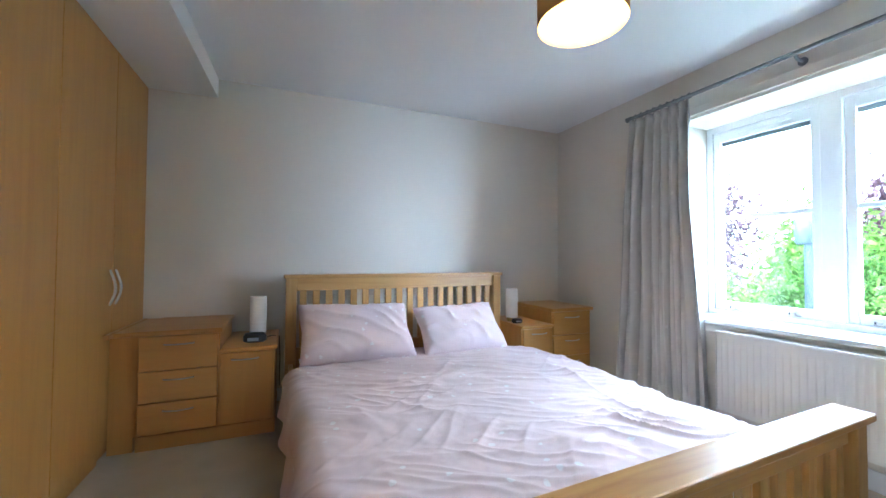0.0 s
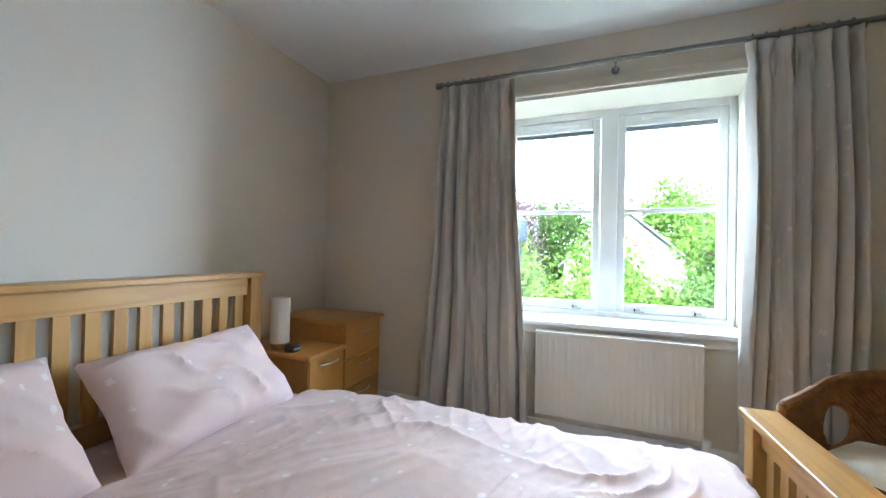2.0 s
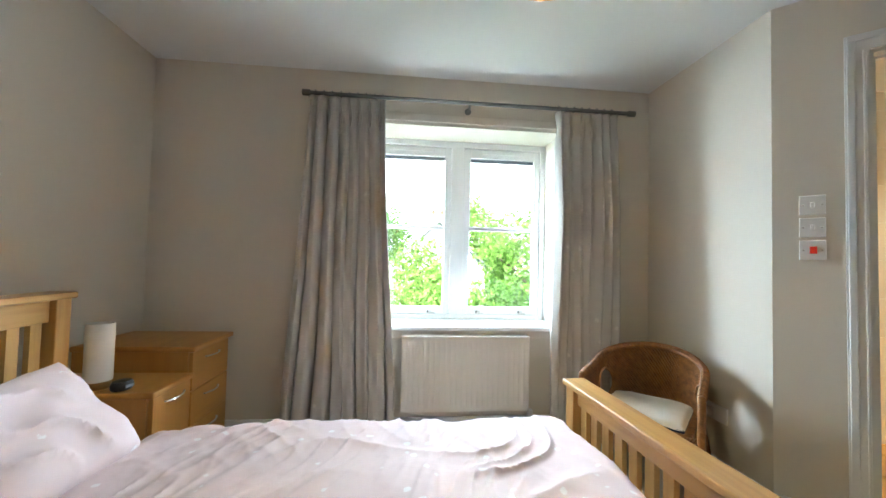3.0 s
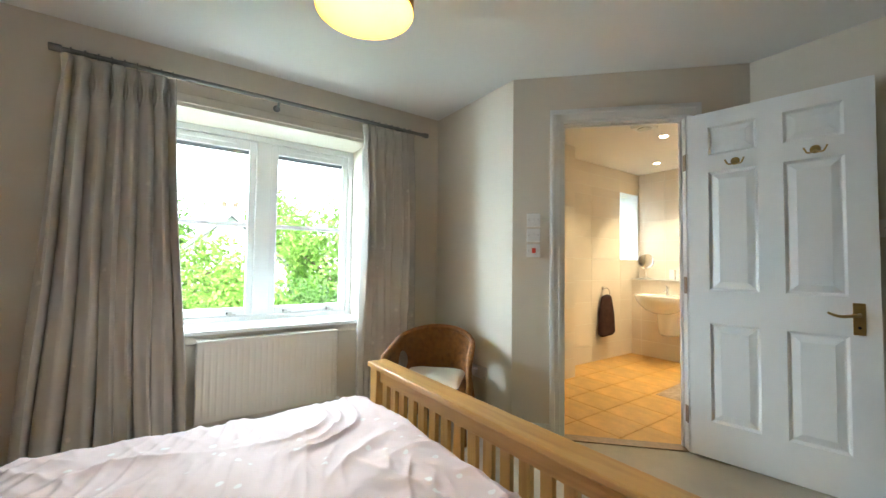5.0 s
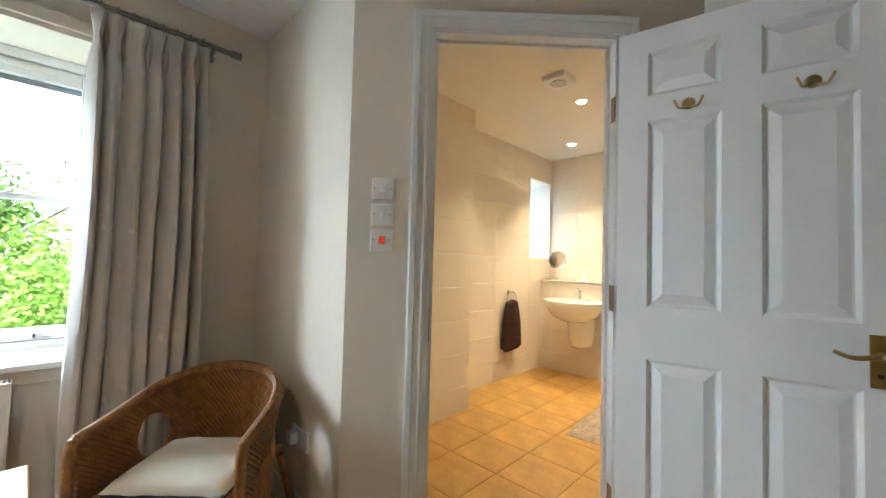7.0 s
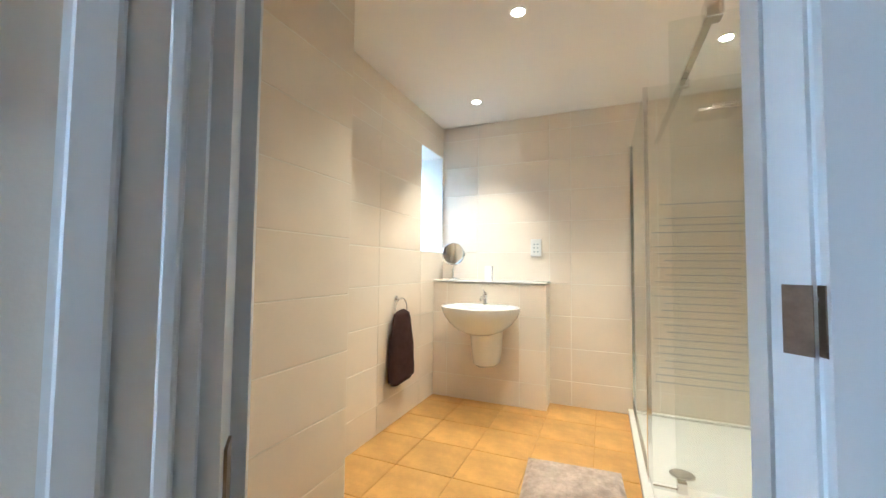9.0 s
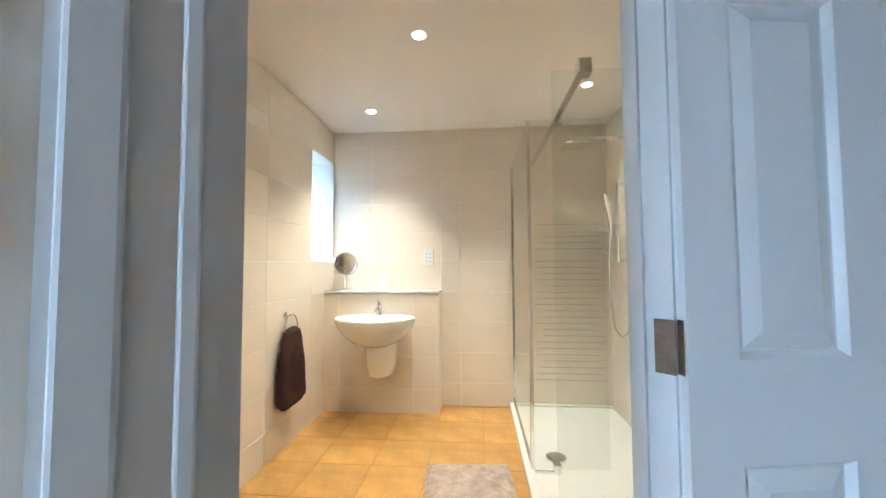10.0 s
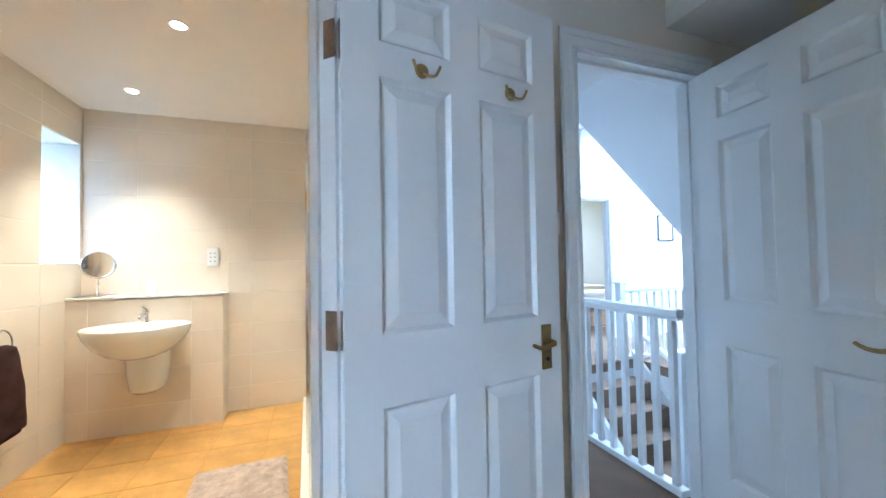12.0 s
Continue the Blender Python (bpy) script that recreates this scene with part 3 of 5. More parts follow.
# ---- fitted wardrobe ----
wd = thing("wardrobe", "tall fitted beech wardrobe with curved metal handles", "wardrobe", pose(0, 1.28, 0))
part("carcass", boxes((-0.60, -0.022, 0.0, 2.815, 0.0, 2.198)), BEECH_Z, wd)
part("plinth", boxes((-0.0215, -0.006, 0.12, 2.20, 0.0, 0.085)), BEECH_X, wd)
for i, (y0, y1) in enumerate(((0.122, 0.668), (0.672, 1.218), (1.222, 1.768), (1.772, 2.318), (2.322, 2.750))):
    dr = part("door", boxes((-0.021, 0.0, y0, y1, 0.088, 2.194), bevel=0.002), BEECH_Z, wd)
    hy = y1 - 0.035 if i in (0, 1, 3) else y0 + 0.035
    pts = [(0.026 * math.sin(math.pi * k / 12), hy + 0.004 * math.sin(2 * math.pi * k / 12), 0.80 + 0.19 * k / 12) for k in range(13)]
    part("handle", tube(pts, 0.006), METAL, dr, "bowed satin metal handle", smooth=True)
part("side_panel", boxes((-0.021, 0.0, 0.0, 0.118, 0.0, 2.196), bevel=0.002), BEECH_Z, wd)
part("end_filler", boxes((-0.0215, -0.002, 2.752, 2.815, 0.0, 2.196), bevel=0.001), BEECH_Z, wd)


# ---- bedside units ----
def bedside(name_label, place, flip):
    """A stepped unit: three drawers under the higher top, a door under the lower one. x from the outer end, y = 0 is the front."""
    d = thing("bedside_cabinet", name_label, "bedside cabinet", place @ Matrix.Diagonal((flip, 1, 1, 1)), group="pair of bedside cabinets")
    part("plinth", boxes((0.012, 0.705, 0.012, 0.53, 0.0, 0.082), bevel=0.003), BEECH_X, d)
    part("body", boxes((0.0, 0.405, 0.018, 0.545, 0.082, 0.628), (0.405, 0.70, 0.018, 0.545, 0.082, 0.505)), BEECH_Z, d)
    part("high_top", boxes((-0.01, 0.42, -0.018, 0.548, 0.628, 0.654), bevel=0.008), BEECH_X, d)
    part("low_top", boxes((0.408, 0.715, -0.018, 0.548, 0.505, 0.531), bevel=0.008), BEECH_X, d)
    for z0, z1 in ((0.090, 0.258), (0.262, 0.430), (0.434, 0.622)):
        dr = part("drawer", boxes((0.022, 0.398, -0.002, 0.0178, z0, z1), bevel=0.003), BEECH_X, d)
        zz = z1 - 0.045
        part("handle", tube([(0.14, 0.0, zz)] + [(0.14 + 0.14 * k / 8, -0.022 * math.sin(math.pi * (k + 0.6) / 9.2) - 0.004, zz) for k in range(9)] + [(0.28, 0.0, zz)], 0.0042, steps=8), METAL, dr, "slim bowed metal handle", smooth=True)
    do = part("door", boxes((0.412, 0.688, -0.002, 0.0178, 0.090, 0.500), bevel=0.003), BEECH_Z, d)
    part("handle", tube([(0.47, 0.0, 0.462)] + [(0.47 + 0.14 * k / 8, -0.022 * math.sin(math.pi * (k + 0.6) / 9.2) - 0.004, 0.462) for k in range(9)] + [(0.61, 0.0, 0.462)], 0.0042, steps=8), METAL, do, "slim bowed metal handle", smooth=True)
    return d


bedside("stepped beech bedside cabinet between wardrobe and bed", pose(0.115, 3.545, 0), 1)
bedside("stepped beech bedside cabinet in the window corner", pose(3.30, 3.545, 0), -1)
filler = thing("filler_panel", "beech scribe panel and sloping lip joining cabinet to wardrobe", "panel", pose(0.0, 3.55, 0))
part("board", boxes((0.003, 0.113, 0.02, 0.547, 0.0, 0.622)), BEECH_Z, filler)
part("lip", boxes((0.003, 0.026, -0.06, 0.547, 0.6275, 0.654), (0.026, 0.104, -0.01, 0.547, 0.6275, 0.650), bevel=0.004), BEECH_X, filler)


def table_lamp(x, y, z, label):
    d = thing("table_lamp", label, "lamp", pose(x, y, z), group="pair of bedside lamps")
    part("base", lathe([(0.0, 0), (0.043, 0), (0.045, 0.006), (0.045, 0.026), (0.042, 0.03), (0.0, 0.031)], 28), BRASS, d, "brass foot", smooth=True)
    part("shade", lathe([(0.047, 0.031), (0.050, 0.033), (0.050, 0.272), (0.0485, 0.274), (0.0465, 0.272), (0.0465, 0.04)], 36), LAMPSHADE, d, "white cylinder shade", smooth=True)
    return d


table_lamp(0.705, 3.80, 0.531, "slim white cylinder table lamp with a metal foot")
table_lamp(2.665, 3.80, 0.531, "slim white cylinder table lamp with a metal foot")
for x, y, s, lab in ((0.695, 3.685, 1.25, "low black rounded clock in front of the lamp"), (2.645, 3.69, 0.85, "small black domed gadget in front of the lamp")):
    ck = thing("bedside_clock", lab, "clock", pose(x, y, 0.531, 0, 0, -8))
    part("case", lathe([(0.0, 0), (0.046 * s, 0.0), (0.054 * s, 0.008), (0.054 * s, 0.028 * s), (0.045 * s, 0.042 * s), (0.0, 0.046 * s)], 28, sy=0.75), BLACK, ck, smooth=True)
    part("face", boxes((-0.025 * s, 0.025 * s, -0.0425 * s, -0.040 * s, 0.012, 0.026 * s)), GREY, ck)
cab = thing("lamp_cable", "thin dark lamp cable trailing down behind the cabinet", "cable")
part("cable", tube([(0.76, 3.80, 0.535), (0.80, 3.83, 0.536), (0.835, 3.86, 0.52), (0.84, 3.90, 0.36), (0.837, 3.95, 0.2), (0.837, 4.07, 0.12)], 0.003, steps=6), BLACK, cab)

# ---- bed ----
BED = pose(1.73, 3.845, 0, 0, 0, 2.2)
bed = thing("bed", "oak slatted double bed with headboard and low footboard", "bed", BED)
HW = 0.872
part("headboard_cap", boxes((-HW, HW, -0.035, 0.075, 0.918, 0.944), bevel=0.006), OAK_X, bed)
part("headboard_rail", boxes((-0.79, 0.79, 0.004, 0.040, 0.830, 0.9178), bevel=0.003), OAK_X, bed)
part("headboard_lower_rail", boxes((-0.79, 0.79, 0.004, 0.040, 0.30, 0.44), bevel=0.003), OAK_X, bed)
for i in range(18):
    x = -0.79 + 1.58 * (i + 0.5) / 18
    part("slat", boxes((x - 0.023, x + 0.023, 0.012, 0.032, 0.4401, 0.8299)), OAK_Z, bed)
for s in (-1, 1):
    x = s * 0.825
    part("post", boxes((x - 0.035, x + 0.035, -0.020, 0.062, 0.0, 0.9178), bevel=0.004), OAK_Z, bed)
    part("foot_post", boxes((x - 0.035, x + 0.035, -2.230, -2.152, 0.0, 0.5278), bevel=0.004), OAK_Z, bed)
    part("side_rail", boxes((x - 0.014, x + 0.014, -2.151, -0.021, 0.20, 0.34), bevel=0.003), OAK_X, bed)
part("footboard_cap", boxes((-HW, HW, -2.250, -2.137, 0.528, 0.555), bevel=0.006), OAK_X, bed)
part("footboard_rail", boxes((-0.79, 0.79, -2.208, -2.174, 0.455, 0.5279), bevel=0.003), OAK_X, bed)
part("footboard_lower_rail", boxes((-0.79, 0.79, -2.208, -2.174, 0.14, 0.24), bevel=0.003), OAK_X, bed)
for i in range(18):
    x = -0.79 + 1.58 * (i + 0.5) / 18
    part("slat", boxes((x - 0.023, x + 0.023, -2.201, -2.181, 0.2401, 0.4549)), OAK_Z, bed)
part("slat_base", boxes((-0.81, 0.81, -2.14, -0.03, 0.20, 0.225)), OAK_X, bed)
mat_ = thing("mattress", "pale mattress hidden beneath the duvet", "mattress", BED)
part("core", boxes((-0.77, 0.77, -2.13, -0.03, 0.226, 0.362), bevel=0.03), CREAM, mat_)


def folds(x, y):
    """Creases of the duvet: long slanting pulls, with finer crumple between."""
    n1 = noise.noise(Vector((x * 1.5, y * 1.5, 3.0)))
    wx, wy = x + 0.10 * noise.noise(Vector((x * 2.2, y * 2.2, 11))), y + 0.10 * noise.noise(Vector((x * 2.2, y * 2.2, 31)))

    def pull(angle, along, across, seed, sharp):
        c, s = math.cos(angle), math.sin(angle)
        n = noise.noise(Vector(((wx * c + wy * s) * along, (wy * c - wx * s) * across, seed)))
        return (1 - min(1.0, abs(n) * 3.0)) ** sharp

    def patch(f, seed, lift):
        return min(1.0, max(0.0, 1.8 * noise.noise(Vector((x * f, y * f, seed))) + lift))

    d = 0.018 * pull(-0.75 + 0.3 * n1, 1.0, 5.5, 2.0, 1.7) * patch(1.6, 21, 0.7)
    d += 0.009 * pull(-0.15, 1.2, 6.5, 5.0, 1.7) * patch(1.5, 41, 0.45)
    d += 0.008 * pull(0.6, 1.5, 8.0, 9.0, 1.6) * patch(1.9, 61, 0.40)
    d += 0.007 * pull(-0.5, 3.0, 15.0, 13.0, 1.4) * patch(2.4, 81, 0.7)
    return d + 0.003 * noise.fractal(Vector((x * 9, y * 9, 5)), 1.0, 2.0, 3) + 0.012 * n1


def duvet_at(u, v):
    s = -1.10 + 2.20 * u                      # across, measured along the cloth
    y = -2.125 + 1.78 * v
    half = 0.80
    r = 0.09
    top = 0.396 + 0.012 * math.cos(s * 1.4)
    a = abs(s)
    sg = 1 if s > 0 else -1
    flat = half - 0.02
    bend = r * math.pi / 2
    if a < flat:
        x, z, nx, nz = s, top, 0.0, 1.0
    elif a < flat + bend:
        t = (a - flat) / r
        x, z, nx, nz = sg * (flat + r * math.sin(t)), top - r + r * math.cos(t), sg * math.sin(t), math.cos(t)
    else:
        x, z, nx, nz = sg * (flat + r), top - r - (a - flat - bend), sg * 1.0, 0.0
    d = folds(s, y)
    if a > flat + bend:
        hang = (a - flat - bend) / 0.2
        d = 0.4 * d + 0.022 * hang * math.sin(y * 15 + 2.5 * noise.noise(Vector((y * 2, sg, 1)))) + 0.02 * hang
        z += 0.018 * math.sin(y * 5 + sg) * hang
    edge = min(v / 0.05, 1.0)
    z2 = z + nz * d - 0.05 * (1 - edge) ** 2
    lip = max(0.0, (v - 0.95) / 0.05)
    return (x + nx * d, y + 0.012 * noise.noise(Vector((x * 3, 0, v * 9))), z2 - 0.03 * lip * lip * nz)


dv = thing("duvet", "rumpled pale pink duvet with small white feather motifs", "duvet", BED)
solid(part("cover", grid(duvet_at, 340, 270), DUVET, dv, smooth=True), 0.018, -1.0)
sheet = thing("bed_sheet", "pale pink fitted sheet at the head of the bed", "bed sheet", BED)
part("sheet", grid(lambda u, v: (-0.775 + 1.55 * u, -0.50 + 0.47 * v, 0.370 + 0.006 * noise.noise(Vector((u * 9, v * 4, 2)))), 40, 14), DUVET, sheet, smooth=True)


def pillow(place, w, h, seed, label):
    p = thing("pillow", label, "pillow", place, group="pillows on the bed")

    def side(sign):
        def fn(u, v):
            a, b = 2 * u - 1, 2 * v - 1
            puff = max(0.0, (1 - a ** 4) * (1 - b ** 4)) ** 0.55
            pull = 1 - 0.10 * (1 - abs(a)) * abs(b) ** 2 - 0.06 * (1 - abs(b)) * abs(a) ** 2
            q = Vector((a * 2.2 + seed, b * 2.2, sign))
            wr = 0.020 * noise.noise(q) + 0.018 * (1 - abs(math.sin(5 * a + 4 * b + 3 * noise.noise(q * 0.7)))) ** 2
            sag = 0.03 * max(0.0, -b)
            return (a * w / 2 * pull, b * h / 2 * pull, sign * (0.078 * puff + sag * puff + wr * puff))
        return fn

    bm = grid(side(1), 48, 36)
    other = grid(side(-1), 48, 36)
    me = bpy.data.meshes.new("tmp")
    other.to_mesh(me)
    other.free()
    bm.from_mesh(me)
    bpy.data.meshes.remove(me)
    bmesh.ops.remove_doubles(bm, verts=bm.verts, dist=0.0008)
    part("case", bm, DUVET, p, smooth=True)
    return p


pillow(BED @ pose(-0.415, -0.245, 0.570, 50, 2, 3), 0.76, 0.44, 1.0, "plump pale pink pillow propped against the headboard")
pillow(BED @ pose(0.345, -0.255, 0.545, 46, -2, -3), 0.65, 0.42, 5.0, "slightly flatter pale pink pillow propped against the headboard")

# ---- pendant lamp ----
pd = thing("pendant_lamp", "ochre drum pendant lamp, lit, hanging over the bed", "ceiling lamp", pose(1.90, 2.12, 1.955))
part("shade", grid(lambda u, v: (0.165 * math.cos(2 * math.pi * u), 0.165 * math.sin(2 * math.pi * u), 0.24 * v), 64, 2), SHADE, pd, "ochre cloth drum shade", smooth=True)
part("lining", grid(lambda u, v: (0.1635 * math.cos(2 * math.pi * u), 0.1635 * math.sin(2 * math.pi * u), 0.001 + 0.238 * v), 64, 2), SHADE_IN, pd, smooth=True)
part("bulb", lathe([(0.0, -0.045), (0.02, -0.040), (0.03, -0.02), (0.03, 0.0), (0.02, 0.025), (0.013, 0.045)], 20, at=(0, 0, 0.17)), BULB_GLOW, pd, "lit warm bulb", smooth=True)
part("lamp_holder", lathe([(0.018, 0.215), (0.02, 0.22), (0.02, 0.265), (0.008, 0.275)], 16), PLASTIC, pd)
part("cord", tube([(0, 0, 0.27), (0, 0, 0.362)], 0.0035), PLASTIC, pd)
part("ceiling_rose", lathe([(0.012, 0.352), (0.042, 0.362), (0.045, 0.3795)], 24), PLASTIC, pd)
part("spider", tube([(-0.163, 0, 0.225), (0.163, 0, 0.225)], 0.002, tube([(0, -0.163, 0.225), (0, 0.163, 0.225)], 0.002)), METAL, pd)

# ---- wicker chair ----
ch = thing("wicker_chair", "brown wicker tub chair standing in the corner", "chair", pose(2.865, 1.185, 0, 0, 0, 225) @ Matrix.Diagonal((0.89, 0.89, 0.89, 1)))


def rim_z(t):
    return 0.565 + 0.150 * (0.5 + 0.5 * math.cos(t * 1.05)) ** 1.2


def shell_xy(t, grow):
    x, y = 0.285 * math.sin(t), 0.255 * math.cos(t)
    if abs(t) > math.pi / 2:
        x, y = (0.285 + 0.012 * (abs(t) - 1.57)) * (1 if t > 0 else -1), -0.26 * (abs(t) - math.pi / 2) / 0.75
    return x * grow, y * grow


TM = 2.32
nu, nv = 132, 40
bm = bmesh.new()
vs = []
for i in range(nu + 1):
    t = -TM + 2 * TM * i / nu
    col = []
    for j in range(nv + 1):
        v = j / nv
        z = 0.16 + (rim_z(t) - 0.16) * v
        x, y = shell_xy(t, 0.93 + 0.10 * v)
        wv = 0.003 * math.sin(j * math.pi) + 0.0045 * (1 if (i + j) % 2 else -1)
        l = math.hypot(x, y)
        col.append(bm.verts.new((x * (1 + wv / l), y * (1 + wv / l), z)))
    vs.append(col)
for i in range(nu):
    t = -TM + 2 * TM * (i + 0.5) / nu
    for j in range(nv):
        v = (j + 0.5) / nv
        z = 0.16 + (rim_z(t) - 0.16) * v
        if ((abs(t) - 1.28) / 0.30) ** 2 + ((z - 0.455) / 0.095) ** 2 < 1:
            continue
        bm.faces.new((vs[i][j], vs[i + 1][j], vs[i + 1][j + 1], vs[i][j + 1]))
solid(part("woven_shell", bm, WICKER, ch), 0.012)
rim = []
for i in range(61):
    t = -TM + 2 * TM * i / 60
    x, y = shell_xy(t, 1.03)
    rim.append((x, y, rim_z(t)))
rim = [(rim[0][0], rim[0][1] - 0.01, 0.02 + 0.2)] + [(rim[0][0], rim[0][1] - 0.012, rim[0][2] - 0.04)] + rim + [(rim[-1][0], rim[-1][1] - 0.012, rim[-1][2] - 0.04)] + [(rim[-1][0], rim[-1][1] - 0.01, 0.22)]
part("rim", tube(rim, 0.019, steps=12), WICKER, ch, "thick bound cane rim", smooth=True)
bm = bmesh.new()
for k in range(180):
    i = 2 + k / 180 * (len(rim) - 5)
    a, b = Vector(rim[int(i)]), Vector(rim[int(i) + 1])
    p = a.lerp(b, i % 1)
    tg = (b - a).normalized()
    s = tg.cross(Vector((0.3, 0.2, 1))).normalized()
    n2 = s.cross(tg)
    tube([p + 0.0205 * (math.cos(q) * s + math.sin(q) * n2) + tg * 0.004 * q for q in (0, 0.8, 1.6, 2.4, 3.14)], 0.0034, bm, 5)
part("rim_binding", bm, WICKER, ch)
for s in (-1, 1):
    pts = [(s * 0.282 * math.sin(1.28 + 0.31 * math.cos(a)) / 1.0, 0.255 * math.cos(1.28 + 0.31 * math.cos(a)) if 1.28 + 0.31 * math.cos(a) < 1.57 else -0.26 * (1.28 + 0.31 * math.cos(a) - 1.57) / 0.75, 0.455 + 0.098 * math.sin(a)) for a in np.linspace(0, 2 * math.pi, 25)]
    part("hole_binding", tube(pts, 0.009, steps=8), WICKER, ch, smooth=True)
part("seat", boxes((-0.262, 0.262, -0.245, 0.20, 0.335, 0.362), bevel=0.008), WICKER, ch)
for i in range(22):
    x = -0.255 + 0.51 * i / 21
    part("apron_cane", tube([(x, -0.256, 0.345), (x, -0.262, 0.27), (x, -0.258, 0.195)], 0.0095, steps=8), WICKER, ch, smooth=True)
bm = tube([(-0.28, -0.260, 0.352), (0.28, -0.260, 0.352)], 0.013, steps=8)
for i in range(34):
    x = -0.27 + 0.54 * i / 33
    tube([(x - 0.008, -0.272, 0.342), (x, -0.276, 0.354), (x + 0.008, -0.268, 0.364)], 0.005, bm, 5)
part("apron_braid", bm, WICKER, ch, smooth=True)
for sx, sy, spl in ((-1, -0.245, 0.0), (1, -0.245, 0.0), (-1, 0.17, 0.05), (1, 0.17, 0.05)):
    part("leg", tube([(sx * 0.262, sy, 0.33), (sx * (0.268 + spl * 0.3), sy + spl, 0.16), (sx * (0.272 + spl * 0.6), sy + spl * 1.9, 0.0)], 0.017, steps=10), WICKER, ch, smooth=True)
cu = thing("seat_cushion", "flat cream seat cushion with a dark underside", "cushion", pose(2.865, 1.185, 0.323, 0, 0, 225) @ Matrix.Diagonal((0.89, 0.89, 0.89, 1)))


def cush(u, v):
    a, b = 2 * u - 1, 2 * v - 1
    puff = max(0.0, (1 - a ** 6) * (1 - b ** 6)) ** 0.5
    return (a * 0.225, -0.035 + b * 0.205, 0.016 + 0.045 * puff + 0.006 * noise.noise(Vector((a * 3, b * 3, 0))))


part("cover", grid(cush, 36, 36), CREAM, cu, smooth=True)
part("underside", boxes((-0.224, 0.224, -0.239, 0.169, 0.0, 0.0185), bevel=0.005), NAVY, cu, "dark navy base")

# ---- switches ----


def switch_plate(place, label, red=False, w=0.086):
    d = thing("light_switch", label, "switch", place)
    part("plate", boxes((-w / 2, w / 2, -0.009, -0.0005, -0.043, 0.043), bevel=0.003), PLASTIC, d)
    if red:
        part("rocker", boxes((-0.010, 0.014, -0.0135, -0.009, -0.016, 0.016), bevel=0.002), RED, d, "red rocker")
    else:
        part("rocker", boxes((-0.007, 0.007, -0.0135, -0.009, -0.012, 0.012), bevel=0.002), PLASTIC, d)
    for s in (-1, 1):
        part("screw", lathe([(0.004, 0), (0.003, 0.0015)], 10), METAL, d).matrix_local = Matrix.Translation((s * 0.030, -0.009, 0.0)) @ pose(0, 0, 0, 90)
    return d


for z, lab, red in ((1.393, "white single light switch plate beside the bathroom doorway", False), (1.293, "white single light switch plate beneath another", False), (1.193, "white isolator switch with a red rocker", True)):
    switch_plate(DIAG @ pose(0.135, 0, z), lab, red)
switch_plate(pose(0.965, -0.177, 1.30, 0, 0, 180), "white double switch plate on the wall behind the open door", False, 0.14)
so = thing("wall_socket", "white double socket low on the wall behind the chair", "socket", pose(2.81, 0.820, 0.33, 0, 0, 180))
part("plate", boxes((-0.073, 0.073, -0.010, -0.0005, -0.043, 0.043), bevel=0.003), PLASTIC, so)
part("plug", boxes((-0.058, -0.012, -0.045, -0.0101, -0.024, 0.026), bevel=0.006), PLASTIC, so)

# ---- bathroom ----
BX, BY, WX = 3.35, -2.352, 1.06        # window wall, back wall, shower wall
structure("wall_bath_east", boxes((BX, 3.81, -2.45, -2.327, -0.1, 2.45), (BX, 3.81, -1.900, -0.64, -0.1, 2.45), (BX, 3.81, -2.327, -1.900, -0.1, 1.178), (BX, 3.81, -2.327, -1.900, 2.034, 2.45), (3.085, 3.81, -0.64, -0.13, -0.1, 2.45), (3.40, 3.82, -0.13, 0.707, -0.1, 2.45)), GROUT, "tiled bathroom outside wall with a small window and a projecting pier")
structure("wall_bath_south", boxes((0.90, BX, -2.55, BY, -0.1, 2.45)), GROUT, "tiled bathroom end wall behind the basin")
structure("wall_bath_west", boxes((0.90, WX, BY, -0.277, -0.1, 2.45)), GROUT, "tiled shower wall")
structure("ceiling_bathroom", prism([(0.84, -2.45), (3.45, -2.45), (3.45, 0.757), (2.477, 0.757), (1.4925, -0.2275), (0.84, -0.2275)], BCH, 2.42), BATH_CEIL, "cream bathroom ceiling")
bath_floor = structure("floor_bathroom", prism([(0.84, -2.45), (3.45, -2.45), (3.45, 0.757), (2.467, 0.757), (1.48, -0.23), (0.84, -0.23)], -0.1, -0.004), FLOOR_GROUT, "ochre tiled bathroom floor")
structure("trim_threshold", boxes((0.325, 1.043, -0.01, 0.075, 0.0, 0.009), bevel=0.003), BRONZE, "dark metal threshold strip under the bathroom door", DIAG)
basin_wall = structure("wall_basin_ledge", boxes((2.425, BX, BY, -2.156, 0, 0.930)), GROUT, "half-height tiled ledge behind the basin")
structure("trim_ledge", boxes((2.416, BX - 0.001, BY + 0.001, -2.140, 0.937, 0.951), bevel=0.003), CERAMIC, "pale cap along the basin ledge")
structure("trim_pier", boxes((3.077, 3.091, -0.129, -0.117, 0, BCH), bevel=0.002), CERAMIC, "white edge trim on the tiled pier")

